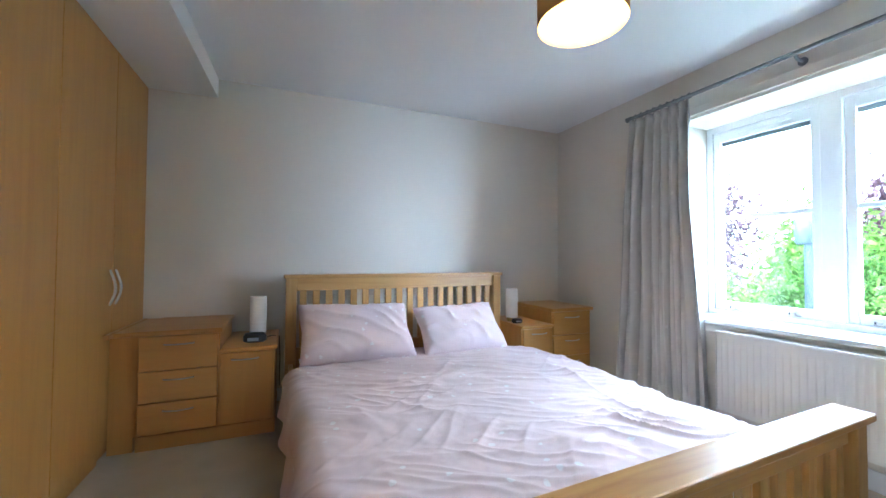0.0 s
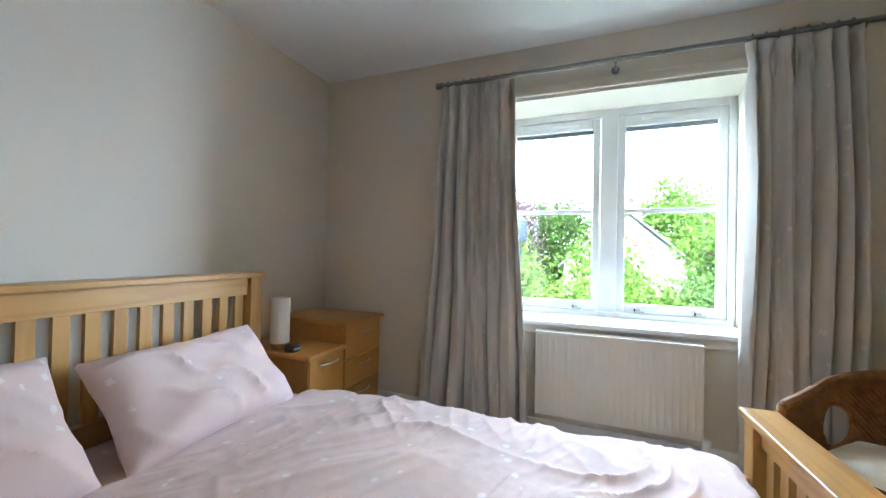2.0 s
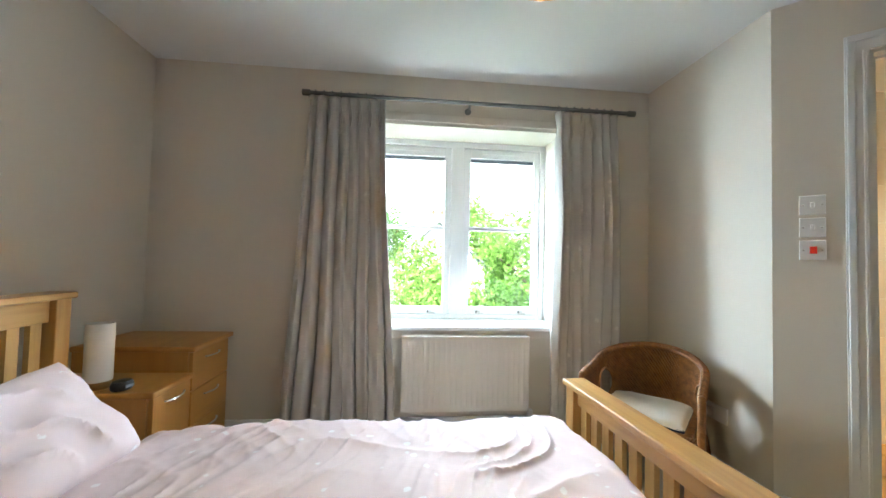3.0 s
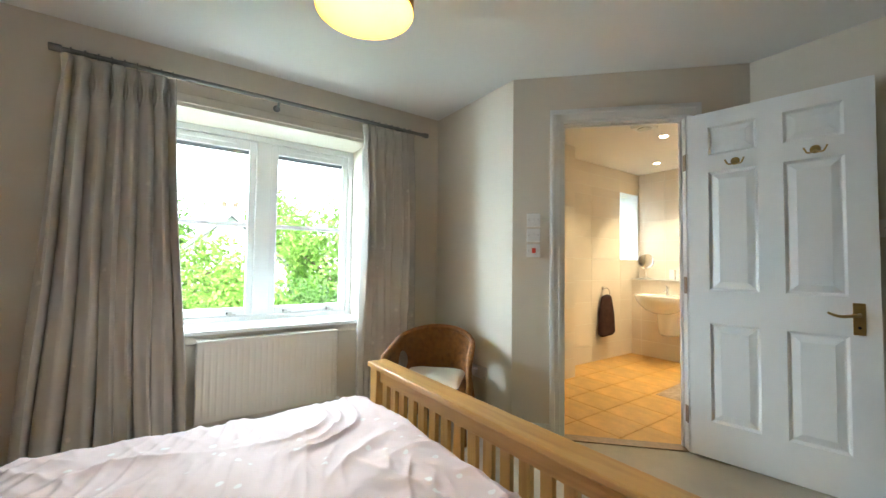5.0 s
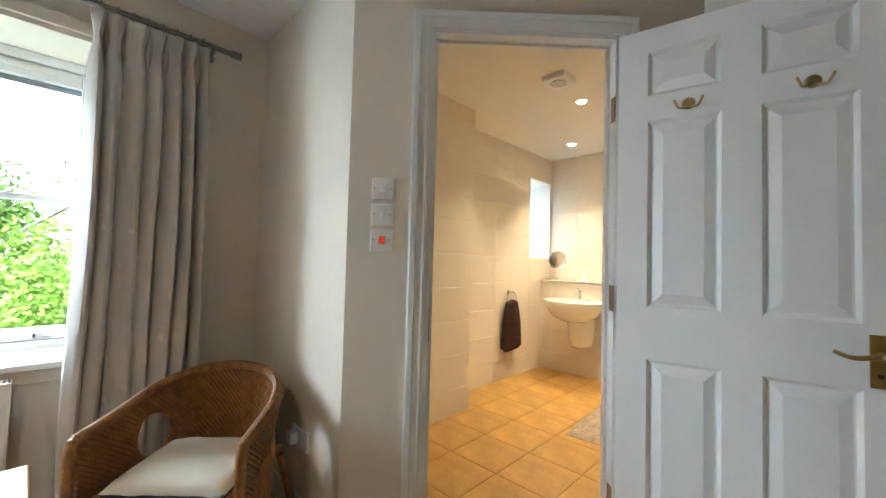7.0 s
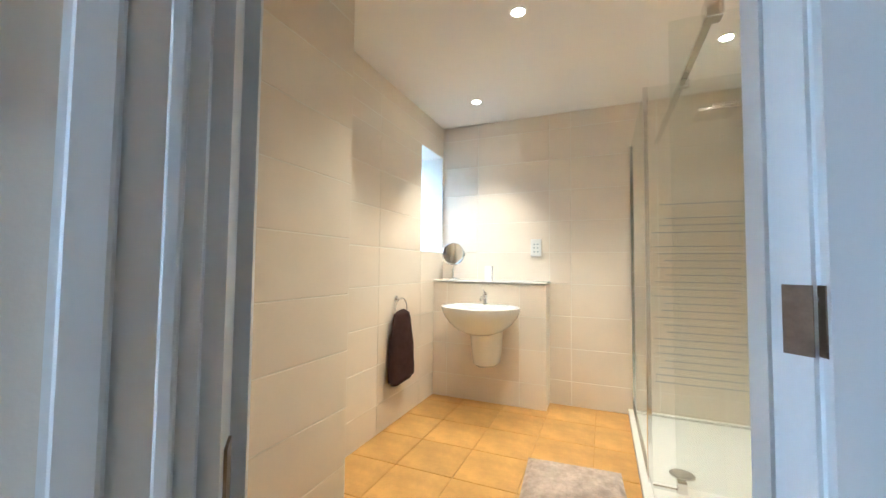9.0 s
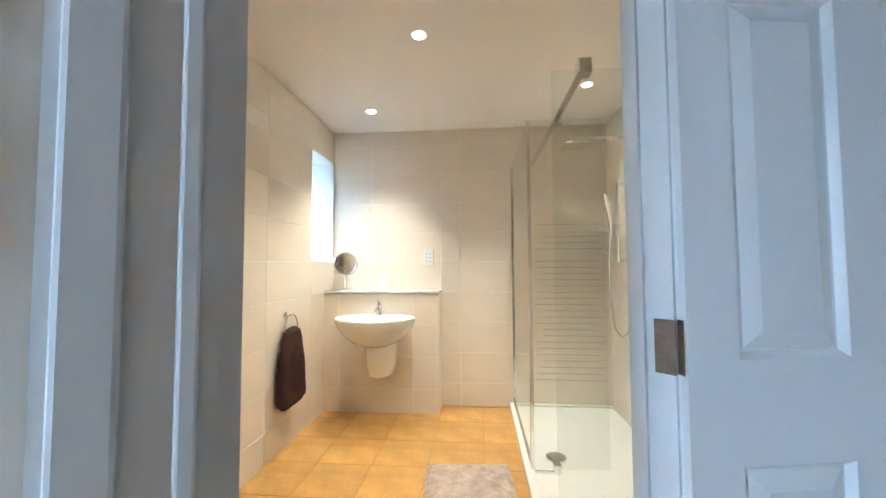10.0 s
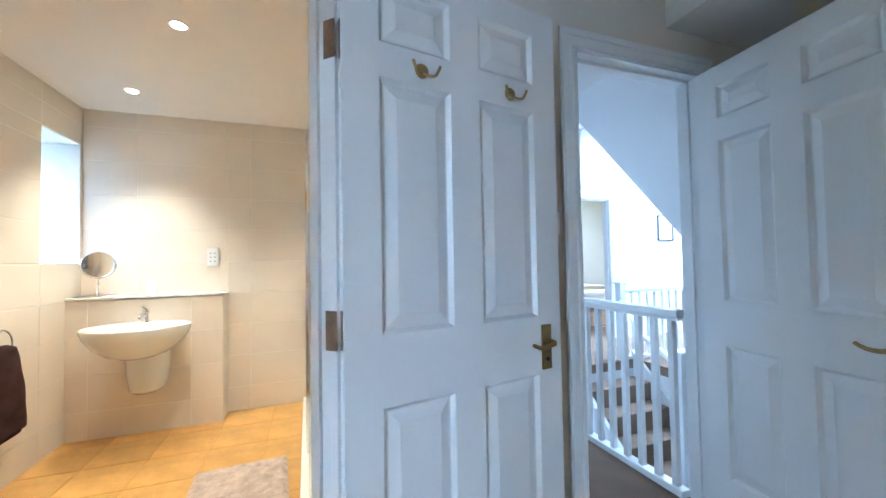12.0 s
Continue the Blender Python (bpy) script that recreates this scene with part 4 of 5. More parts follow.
bw = thing("window_2", "small deep bathroom window with frosted glass", "window", kind="structure")
part("window_frame", boxes((3.70, 3.75, -2.326, -2.287, 1.179, 2.033), (3.70, 3.75, -1.940, -1.901, 1.179, 2.033), (3.70, 3.75, -2.287, -1.940, 1.179, 1.223), (3.70, 3.75, -2.287, -1.940, 1.989, 2.033), bevel=0.003), WHITE, bw)
part("pane", boxes((3.722, 3.726, -2.286, -1.941, 1.224, 1.988)), FROST, bw).visible_shadow = False
part("window_sill", boxes((BX - 0.004, 3.70, -2.326, -1.901, 1.174, 1.184)), CERAMIC, bw)
part("reveal", boxes((BX + 0.001, 3.70, -2.3265, -2.322, 1.184, 2.033), (BX + 0.001, 3.70, -1.904, -1.8995, 1.184, 2.033), (BX + 0.001, 3.70, -2.322, -1.904, 2.029, 2.0335)), WHITE, bw)

# spots and fan
for i, (x, y) in enumerate(((2.40, -1.015), (2.90, -1.905), (1.41, -1.635))):
    s = thing("ceiling_spot", "small round white recessed ceiling spotlight, lit", "spotlight", pose(x, y, BCH), group="bathroom ceiling spots")
    part("bezel", lathe([(0.030, -0.001), (0.030, -0.004), (0.042, -0.005), (0.043, -0.0005)], 28), PLASTIC, s, smooth=True)
    part("bulb", lathe([(0.0, -0.0060), (0.029, -0.0055)], 24), SPOT_GLOW, s, "glowing bulb")
fan = thing("extractor_fan", "square cream extractor fan in the bathroom ceiling", "extractor fan", pose(2.352, -0.575, BCH, 0, 0, 0))
part("case", boxes((-0.080, 0.080, -0.080, 0.080, -0.042, -0.0005), bevel=0.012), PLASTIC, fan)
# dark disc on the case stands in for shade inside the fan
part("opening", lathe([(0.052, -0.0425), (0.050, -0.0440)], 28), DARK, fan)
for i in range(7):
    y = -0.042 + 0.014 * i
    w = math.sqrt(0.052 ** 2 - y * y)
    part("slat", boxes((-w, w, y - 0.0035, y + 0.0035, -0.049, -0.0445)), PLASTIC, fan)

# basin
bs = thing("wash_basin", "white ceramic wall-hung basin with a half pedestal", "basin", pose(2.875, -2.156, 0) @ Matrix.Diagonal((1.06, 1.05, 1.035, 1)))


def basin_ring(r, z, back=0.0):
    pts = []
    for k in range(48):
        a = 2 * math.pi * k / 48
        x = 0.282 * r * math.cos(a)
        y = 0.225 * r * math.sin(a)
        y = y + 0.215
        pts.append((x * (1 - 0.12 * max(0, math.sin(a))), max(y, 0.0025), z))
    return pts


rings = [basin_ring(0.30, 0.545), basin_ring(0.55, 0.570), basin_ring(0.78, 0.620), basin_ring(0.93, 0.675), basin_ring(0.99, 0.715), basin_ring(1.0, 0.738), basin_ring(0.98, 0.744), basin_ring(0.90, 0.742), basin_ring(0.84, 0.728), basin_ring(0.72, 0.675), basin_ring(0.45, 0.635), basin_ring(0.08, 0.625)]
bm = bmesh.new()
vr = [[bm.verts.new((x, max(y, 0.0025 if i < 7 else 0.085), z)) for x, y, z in r] for i, r in enumerate(rings)]
for a, b in zip(vr, vr[1:]):
    for i in range(48):
        j = (i + 1) % 48
        bm.faces.new((a[i], a[j], b[j], b[i]))
bm.faces.new(vr[0][::-1]), bm.faces.new(vr[-1])
part("bowl", bm, CERAMIC, bs, smooth=True)
bm = bmesh.new()
prof = ((0.118, 0.150, 0.60), (0.114, 0.150, 0.50), (0.104, 0.142, 0.38), (0.094, 0.128, 0.31), (0.070, 0.10, 0.287), (0.03, 0.05, 0.283))
vr = [[bm.verts.new((w * math.cos(math.pi * k / 20), 0.0025 + d * 1.25 * math.sin(math.pi * k / 20) ** 0.8, z)) for k in range(21)] for w, d, z in prof]
for a, b in zip(vr, vr[1:]):
    for i in range(20):
        bm.faces.new((a[i], a[i + 1], b[i + 1], b[i]))
bm.faces.new(vr[-1])
part("half_pedestal", bm, CERAMIC, bs, smooth=True)
part("waste", lathe([(0.02, 0.627), (0.018, 0.630), (0.0, 0.630)], 20, at=(0, 0.215, 0)), CHROME, bs)
part("pipe", tube([(-0.10, 0.13, 0.58), (-0.13, 0.12, 0.575), (-0.15, 0.08, 0.58), (-0.15, 0.004, 0.58)], 0.008), CHROME, bs, smooth=True)
tap = thing("basin_tap", "chrome mixer tap on the basin", "tap", pose(2.885, -2.105, 0.766))
part("body", lathe([(0.024, 0), (0.024, 0.006), (0.019, 0.012), (0.018, 0.06), (0.021, 0.075), (0.020, 0.092), (0.0, 0.096)], 24), CHROME, tap, smooth=True)
part("spout", tube([(0, 0.010, 0.045), (0, 0.05, 0.060), (0, 0.09, 0.062), (0, 0.112, 0.052), (0, 0.115, 0.038)], 0.011, taper=0.009), CHROME, tap, smooth=True)
part("lever", tube([(0, 0.0, 0.092), (0, 0.02, 0.108), (0, 0.07, 0.122)], 0.008, taper=0.006), CHROME, tap, smooth=True)

mr = thing("shaving_mirror", "round chrome magnifying mirror on a stand", "mirror", pose(3.205, -2.235, 0.951, 0, 0, 10) @ Matrix.Diagonal((1.05, 1.05, 1.03, 1)))
part("base", lathe([(0.0, 0), (0.062, 0), (0.062, 0.006), (0.05, 0.012), (0.012, 0.022), (0.007, 0.03)], 28), CHROME, mr, smooth=True)
part("stem", lathe([(0.006, 0.028), (0.006, 0.07), (0.010, 0.075), (0.010, 0.085), (0.005, 0.09), (0.005, 0.125)], 14), CHROME, mr, smooth=True)
TILT_M = Matrix.Translation((0, 0, 0.215)) @ pose(0, 0, 0, -84)
part("frame", lathe([(0.078, -0.006), (0.086, -0.010), (0.092, -0.004), (0.092, 0.004), (0.086, 0.010), (0.078, 0.006)], 40), CHROME, mr, smooth=True).matrix_local = TILT_M
part("glass", lathe([(0.080, -0.004), (0.080, 0.004)], 40), MIRROR, mr).matrix_local = TILT_M
part("yoke", tube([(0.095 * math.sin(a), 0, 0.215 - 0.095 * math.cos(a)) for a in np.linspace(-1.6, 1.6, 21)], 0.004), CHROME, mr, smooth=True)
bx = thing("ledge_box", "small white carton standing on the ledge", "box", pose(2.897, -2.25, 0.951, 0, 0, 4))
part("carton", boxes((-0.030, 0.030, -0.02, 0.02, 0.0, 0.118), bevel=0.002), PLASTIC, bx)
so2 = thing("shaver_socket", "white upright shaver socket on the tiles", "socket", pose(2.528, BY + 0.0065, 1.22, 0, 0, 180))
part("plate", boxes((-0.043, 0.043, -0.011, -0.0005, -0.070, 0.070), bevel=0.004), PLASTIC, so2)
for z in (0.028, -0.002, -0.034):
    for x in (-0.014, 0.014):
        part("slot", boxes((x - 0.006, x + 0.006, -0.0122, -0.0105, z - 0.004, z + 0.004)), GREY, so2)

rg = thing("towel_ring", "chrome towel ring fixed to the tiled wall", "towel ring", pose(BX - 0.0065, -1.51, 0.838))
part("rose", tube([(-0.0005, 0, 0), (-0.008, 0, 0)], 0.022, steps=20), CHROME, rg)
part("arm", tube([(-0.008, 0, 0), (-0.045, 0, 0)], 0.007), CHROME, rg)
part("ring", tube([(-0.045 - 0.005 * math.sin(a), -0.072 * math.sin(a), -0.072 + 0.078 * math.cos(a)) for a in np.linspace(0, 2 * math.pi, 33)], 0.0045, steps=8), CHROME, rg, smooth=True)
tw = thing("hand_towel", "dark brown hand towel folded through the ring", "towel", pose(BX - 0.055, -1.52, 0.705) @ Matrix.Diagonal((1.25, 1.12, 1.12, 1)))


def towel_fn(u, v):
    a = 2 * math.pi * u
    z = 0.055 - 0.42 * v
    w = (0.068 + 0.055 * min(1, v * 2.2)) * (1 + 0.06 * math.sin(9 * v))
    d = 0.024 + 0.020 * min(1, v * 2)
    c = math.cos(a)
    cl = 0.010 * math.sin(3 * a + 2 * v) + 0.006 * noise.noise(Vector((c * 3, v * 7, u * 4)))
    pinch = min(1.0, v / 0.06 + 0.25) * (1.0 if v < 0.97 else 0.8)
    return ((d + cl) * math.sin(a) * pinch - 0.002, w * c * pinch + 0.012 * v, z - 0.012 * c * v)


bm = grid(towel_fn, 48, 40)
bmesh.ops.remove_doubles(bm, verts=bm.verts, dist=0.0001)
es = [e for e in bm.edges if e.is_boundary]
bmesh.ops.holes_fill(bm, edges=es)
part("cloth", bm, TOWEL, tw, smooth=True)

mt = thing("bath_mat", "taupe deep-pile bath mat lying on the tiles", "bath mat", pose(2.165, -1.115, 0.0, 0, 0, 4))
part("tufted_top", grid(lambda u, v: ((u - 0.5) * 0.47, (v - 0.5) * 0.62, (0.020 + 0.006 * noise.noise(Vector((u * 22, v * 28, 0)))) * min(1, 14 * min(u, 1 - u) + 0.15) * min(1, 14 * min(v, 1 - v) + 0.15)), 80, 100), MAT, mt, smooth=True)
part("backing", boxes((-0.235, 0.235, -0.31, 0.31, 0.0005, 0.004)), MAT, mt)

wc = thing("toilet", "white ceramic toilet with closed lid beside the pier", "toilet", pose(2.92, 0.26, 0, 0, 0, 0))
part("pan", lathe([(0.10, 0), (0.105, 0.02), (0.10, 0.15), (0.15, 0.30), (0.18, 0.37), (0.185, 0.395), (0.0, 0.397)], 32, sx=1.2), CERAMIC, wc, smooth=True)
part("lid", lathe([(0.0, 0.398), (0.188, 0.398), (0.192, 0.408), (0.185, 0.42), (0.0, 0.425)], 32, sx=1.2), PLASTIC, wc, smooth=True)
part("cistern", boxes((0.26, 0.46, -0.19, 0.19, 0.40, 0.78), bevel=0.03), CERAMIC, wc)

# shower
TX = 1.87
tray = thing("shower_tray", "low white stone shower tray with a chrome waste", "shower tray")
part("tray", boxes((WX + 0.007, TX, BY + 0.007, -0.285, -0.003, 0.022), (TX - 0.045, TX, BY + 0.007, -0.285, 0.022, 0.042), (WX + 0.007, TX - 0.045, BY + 0.007, BY + 0.04, 0.022, 0.040), bevel=0.004), CERAMIC, tray)
part("waste", lathe([(0.058, 0.0222), (0.058, 0.028), (0.05, 0.033), (0.0, 0.034)], 32, at=(1.672, -1.50, 0)), CHROME, tray, "round chrome waste cover", smooth=True)
GX, GY, GT = 1.83, -1.33, 1.965
sc = thing("shower_screen", "frameless glass shower screen with chrome posts", "shower screen")
part("side_pane", boxes((GX - 0.004, GX + 0.004, BY + 0.03, GY, 0.050, GT)), SHOWER_GLASS, sc)
part("front_pane", boxes((1.42, GX - 0.012, GY - 0.004, GY + 0.004, 0.050, GT)), SHOWER_GLASS, sc)
part("near_pane", boxes((WX + 0.008, 1.80, -0.804, -0.796, 0.024, GT + 0.005)), SHOWER_GLASS, sc)
part("wall_channel", boxes((GX - 0.012, GX + 0.012, BY + 0.0068, BY + 0.03, 0.042, GT), bevel=0.002), CHROME, sc)
part("corner_post", boxes((GX - 0.011, GX + 0.011, GY - 0.011, GY + 0.011, 0.042, GT), bevel=0.003), CHROME, sc)
part("floor_channel", boxes((GX - 0.010, GX + 0.010, BY + 0.03, GY - 0.012, 0.042, 0.054), bevel=0.002), CHROME, sc)
part("foot_channel", boxes((1.68, GX - 0.012, GY - 0.008, GY + 0.008, 0.0225, 0.034)), CHROME, sc)
part("foot_block", boxes((1.68, 1.72, GY - 0.02, GY + 0.02, 0.0225, 0.075), bevel=0.004), CHROME, sc)
part("brace_bar", boxes((1.648, 1.678, BY + 0.008, -0.78, 1.972, 1.992), bevel=0.003), CHROME, sc)
part("brace_clamp", boxes((1.634, 1.692, -0.83, -0.77, 1.945, 2.012), bevel=0.005), CHROME, sc)
part("brace_clamp", boxes((1.640, 1.686, GY - 0.02, GY + 0.02, 1.935, 1.9715), bevel=0.004), CHROME, sc)
rs = random.Random(4)
for i in range(26):
    z = 0.52 + 0.034 * i
    if z > 1.02 and rs.random() < 0.35:
        continue
    a, b = 1.43 + 0.05 * rs.random(), GX - 0.02 - 0.06 * rs.random()
    part("etched_line", boxes((a, b, GY + 0.0042, GY + 0.0048, z, z + 0.003)), GREY, sc)

sh = thing("shower_mixer", "chrome rain shower with riser rail, hand shower and hose", "shower")
part("arm", boxes((WX + 0.007, 1.43, -1.861, -1.839, 2.012, 2.030), bevel=0.003), CHROME, sh)
part("wall_flange", boxes((WX + 0.0068, WX + 0.018, -1.880, -1.820, 1.990, 2.050), bevel=0.002), CHROME, sh)
rain = part("rain_head", boxes((1.325, 1.515, -1.945, -1.755, 1.966, 1.978), bevel=0.003), CHROME, sh, "square flat rain head")
part("joint", lathe([(0.016, 1.978), (0.016, 2.011)], 14, at=(1.42, -1.85, 0)), CHROME, rain)
part("riser", tube([(1.115, -1.98, 1.17), (1.115, -1.98, 1.74)], 0.010), CHROME, sh, smooth=True)
for z in (1.18, 1.73):
    part("riser_bracket", tube([(WX + 0.0068, -1.98, z), (1.115, -1.98, z)], 0.011), CHROME, sh)
part("hand_shower", boxes((1.16, 1.182, -1.992, -1.968, 1.42, 1.66), bevel=0.004), CHROME, sh).matrix_local = Matrix.Translation((0.0, 0, 0)) @ Matrix.Translation((1.160, -1.98, 1.45)) @ pose(0, 0, 0, 0, 10) @ Matrix.Translation((-1.16, 1.98, -1.45))
part("slider", boxes((1.10, 1.182, -1.998, -1.962, 1.40, 1.44), bevel=0.005), CHROME, sh)
part("hose", tube([(1.165, -1.98, 1.42), (1.190, -1.96, 1.2), (1.200, -1.93, 0.95), (1.190, -1.88, 0.72), (1.160, -1.84, 0.66), (1.130, -1.80, 0.70), (1.115, -1.80, 0.86), (1.110, -1.80, 1.05)], 0.007), CHROME, sh, smooth=True)
part("outlet", tube([(WX + 0.0068, -1.80, 1.07), (1.115, -1.80, 1.07)], 0.016), CHROME, sh)
for z in (1.23, 1.40):
    cdy = thing("shower_shelf", "narrow chrome basket shelf on the shower wall", "shelf", pose(WX + 0.0068, -2.22, z), group="shower shelves")
    part("rail", tube([(0.0, -0.08, 0.03), (0.10, -0.08, 0.03), (0.10, 0.08, 0.03), (0.0, 0.08, 0.03)], 0.004), CHROME, cdy)
    part("tray", boxes((0.0, 0.10, -0.08, 0.08, 0.0, 0.006)), CHROME, cdy)

# ---- landing and stairs, laid out from a corner 0.15 m west of the stairhead ----
before_landing = set(bpy.data.objects)
structure("floor_landing", boxes((-0.06, 0.78, -3.30, -0.2302, -0.1, -0.002), (-4.6, -0.06, -3.30, -2.30, -0.1, -0.002), (-4.6, -1.85, -2.30, -0.28, -0.1, -0.002)), BROWN_CARPET, "brown carpeted landing floor")
structure("wall_landing_north", boxes((-4.7, -0.8, -0.277, -0.177, -2.6, 3.1), (-0.8, -0.06, -0.277, -0.2775, -2.6, -0.1)), WHITE_WALL, "white landing wall over the stairs")
structure("wall_landing_west", boxes((-4.8, -4.6, -3.4, -0.277, -2.6, 3.1)), WHITE_WALL, "white landing end wall")
structure("wall_landing_south", boxes((-2.50, -1.55, -3.42, -3.30, 2.02, 3.1), (-4.7, -2.50, -3.42, -3.30, -0.1, 3.1), (-1.55, 0.78, -3.42, -3.30, -0.1, 3.1)), WHITE_WALL, "white landing wall with a doorway to a further bedroom")
structure("wall_landing_east", boxes((0.67, 0.749, -3.30, -0.278, -0.1, 3.1)), WHITE_WALL, "white landing wall along the bathroom")
structure("ceiling_landing", boxes((-4.7, -1.3, -3.4, -1.30, 3.0, 3.1), (-1.3, 0.78, -3.4, -1.30, 3.0, 3.1), (-0.16, 0.78, -1.30, -0.278, 2.335, 2.40), (-0.16, 0.78, -1.32, -1.30, 2.335, 3.0)), WHITE_WALL, "white landing ceiling")
bm = bmesh.new()
prof = ((-0.16, 2.335), (-2.30, 0.53), (-2.30, 3.0), (-0.16, 3.0))
lo, hi = [bm.verts.new((x, -1.30, z)) for x, z in prof], [bm.verts.new((x, -0.278, z)) for x, z in prof]
bm.faces.new(lo), bm.faces.new(hi[::-1])
for i in range(4):
    j = (i + 1) % 4
    bm.faces.new((lo[i], lo[j], hi[j], hi[i]))
structure("ceiling_slope", bm, WHITE_WALL, "white sloping ceiling coming down over the stairs")
structure("floor_stair_foot", boxes((-4.6, 0.0, -3.3, -0.28, -2.65, -2.6)), BROWN_CARPET, "dark hall floor at the foot of the stairs")
structure("wall_stairwell", boxes((-0.10, -0.06, -2.30, -0.28, -2.6, -0.1), (-1.90, -1.85, -2.30, -0.28, -2.6, -0.1), (-1.90, -0.06, -2.36, -2.302, -2.6, -0.1)), WHITE_WALL, "white stairwell side walls")
st = thing("staircase", "brown carpeted stairs going down between white strings", "stairs")
for i in range(9):
    part("step", boxes((-1.80, -0.95, -2.30 + 0.215 * i, -2.30 + 0.215 * (i + 1) + 0.02, -0.19 * (i + 1) - 0.19, -0.19 * (i + 1)), bevel=0.008), BROWN_CARPET, st)
for x0 in (-0.95, -1.845):
    bm = bmesh.new()
    pr = ((-2.32, 0.10), (-2.32, -0.32), (-0.40, -2.02), (-0.40, -1.60))
    a, b = [bm.verts.new((x0, y, z)) for y, z in pr], [bm.verts.new((x0 + 0.04, y, z)) for y, z in pr]
    bm.faces.new(a[::-1]), bm.faces.new(b)
    for i in range(4):
        j = (i + 1) % 4
        bm.faces.new((a[i], a[j], b[j], b[i]))
    part("string", bm, WHITE, st)


def balustrade(label, p0, p1, n, top, newels):
    d = thing("balustrade", label, "balustrade")
    a, b = Vector(p0), Vector(p1)
    dirn = (b - a).normalized()
    rot = math.degrees(math.atan2(dirn.y, dirn.x))
    L = (b - a).length
    d.matrix_world = pose(a.x, a.y, 0, 0, 0, rot)
    part("handrail", boxes((0, L, -0.030, 0.030, top - 0.035, top), (0, L, -0.020, 0.020, top - 0.055, top - 0.0352), bevel=0.005), WHITE, d)
    part("base_rail", boxes((0, L, -0.030, 0.030, 0.0, 0.035), bevel=0.004), WHITE, d)
    for i in range(n):
        x = (i + 0.5) * L / n
        part("spindle", boxes((x - 0.0155, x + 0.0155, -0.0155, 0.0155, 0.0352, top - 0.0552), bevel=0.003), WHITE, d)
    for x in newels:
        nw = part("newel", boxes((x - 0.042, x + 0.042, -0.042, 0.042, -0.12, top + 0.06), bevel=0.004), WHITE, d)
        part("cap", boxes((x - 0.055, x + 0.055, -0.055, 0.055, top + 0.0602, top + 0.085), bevel=0.008), WHITE, nw)
    return d


balustrade("white painted spindle balustrade along the landing", (-0.03, -0.285, 0), (-0.03, -2.22, 0), 19, 0.90, (1.92,))
balustrade("white painted spindle balustrade beyond the stairwell", (-1.68, -2.33, 0), (-3.3, -2.33, 0), 14, 0.80, (0.0,))
bal3 = thing("stair_rail", "white sloping stair rail with spindles down the flight", "balustrade")
part("newel", boxes((-1.02, -0.93, -1.10, -1.01, -1.35, 0.42), bevel=0.004), WHITE, bal3)
part("newel_cap", boxes((-1.035, -0.915, -1.115, -0.995, 0.4202, 0.445), bevel=0.006), WHITE, bal3)
part("handrail", tube([(-1.65, -2.30, 0.66), (-1.30, -1.70, 0.42), (-1.0, -1.06, 0.30)], 0.024, steps=8), WHITE, bal3)

pic = thing("picture_frame", "small black framed picture on the landing wall", "picture", pose(-3.55, -3.30, 1.60, 0, 0, 180))
part("frame", boxes((-0.16, 0.16, -0.025, -0.001, -0.20, -0.175), (-0.16, 0.16, -0.025, -0.001, 0.175, 0.20), (-0.16, -0.138, -0.025, -0.001, -0.175, 0.175), (0.138, 0.16, -0.025, -0.001, -0.175, 0.175)), BLACK, pic)
part("mount", boxes((-0.138, 0.138, -0.012, -0.002, -0.175, 0.175)), PLASTIC, pic)
part("print", boxes((-0.07, 0.07, -0.0135, -0.0122, -0.09, 0.09)), GREY, pic)
cl = thing("landing_light", "small round white ceiling light on the landing", "ceiling lamp", pose(-0.42, -1.55, 3.0))
part("disc", lathe([(0.0, -0.05), (0.08, -0.045), (0.09, -0.02), (0.09, -0.0005)], 28), PLASTIC, cl, smooth=True)

# frame made up around the landing fill lamp; the ceiling behind is closed
rl = thing("window_3", "white frame added around the unseen landing fill lamp", "window", kind="structure")
part("window_frame", boxes((-3.98, -3.90, -3.18, -1.62, 2.93, 2.999), (-2.50, -2.42, -3.18, -1.62, 2.93, 2.999), (-3.90, -2.50, -3.18, -3.10, 2.93, 2.999), (-3.90, -2.50, -1.70, -1.62, 2.93, 2.999), bevel=0.004), WHITE, rl)

# further bedroom seen across the landing
structure("floor_far_bedroom", boxes((-5.5, -0.4, -6.2, -3.30, -0.1, -0.003)), BROWN_CARPET, "brown carpet of the further bedroom")
structure("wall_far_bedroom", boxes((-5.6, -0.3, -6.3, -6.2, -0.1, 2.6), (-5.6, -5.5, -6.2, -3.42, -0.1, 2.6), (-0.4, -0.3, -6.2, -3.42, -0.1, 2.6)), WALL, "pale walls of the further bedroom")
structure("ceiling_far_bedroom", boxes((-5.6, -0.3, -6.3, -3.42, 2.6, 2.7)), CEIL, "white ceiling of the further bedroom")
doorway("door_3", -2.50, -1.55, 0.12, pose(0, -3.30, 0) @ Matrix.Diagonal((1, -1, 1, 1)), "white painted doorway to the further bedroom")
fb = thing("far_bed", "neatly made bed with white and yellow bedding", "bed")
part("base", boxes((-4.0, -2.4, -5.9, -4.1, 0.0, 0.32), bevel=0.02), BROWN_CARPET, fb)
part("bedding", boxes((-4.05, -2.35, -5.95, -4.05, 0.3205, 0.60), bevel=0.06), CREAM, fb, "cream quilt")
part("throw", boxes((-4.07, -2.33, -4.9, -4.3, 0.36, 0.612), bevel=0.05), BRASS, fb, "ochre throw")
fl = thing("far_pendant", "dark navy drum lampshade in the further bedroom", "ceiling lamp", pose(-2.62, -4.3, 1.70))
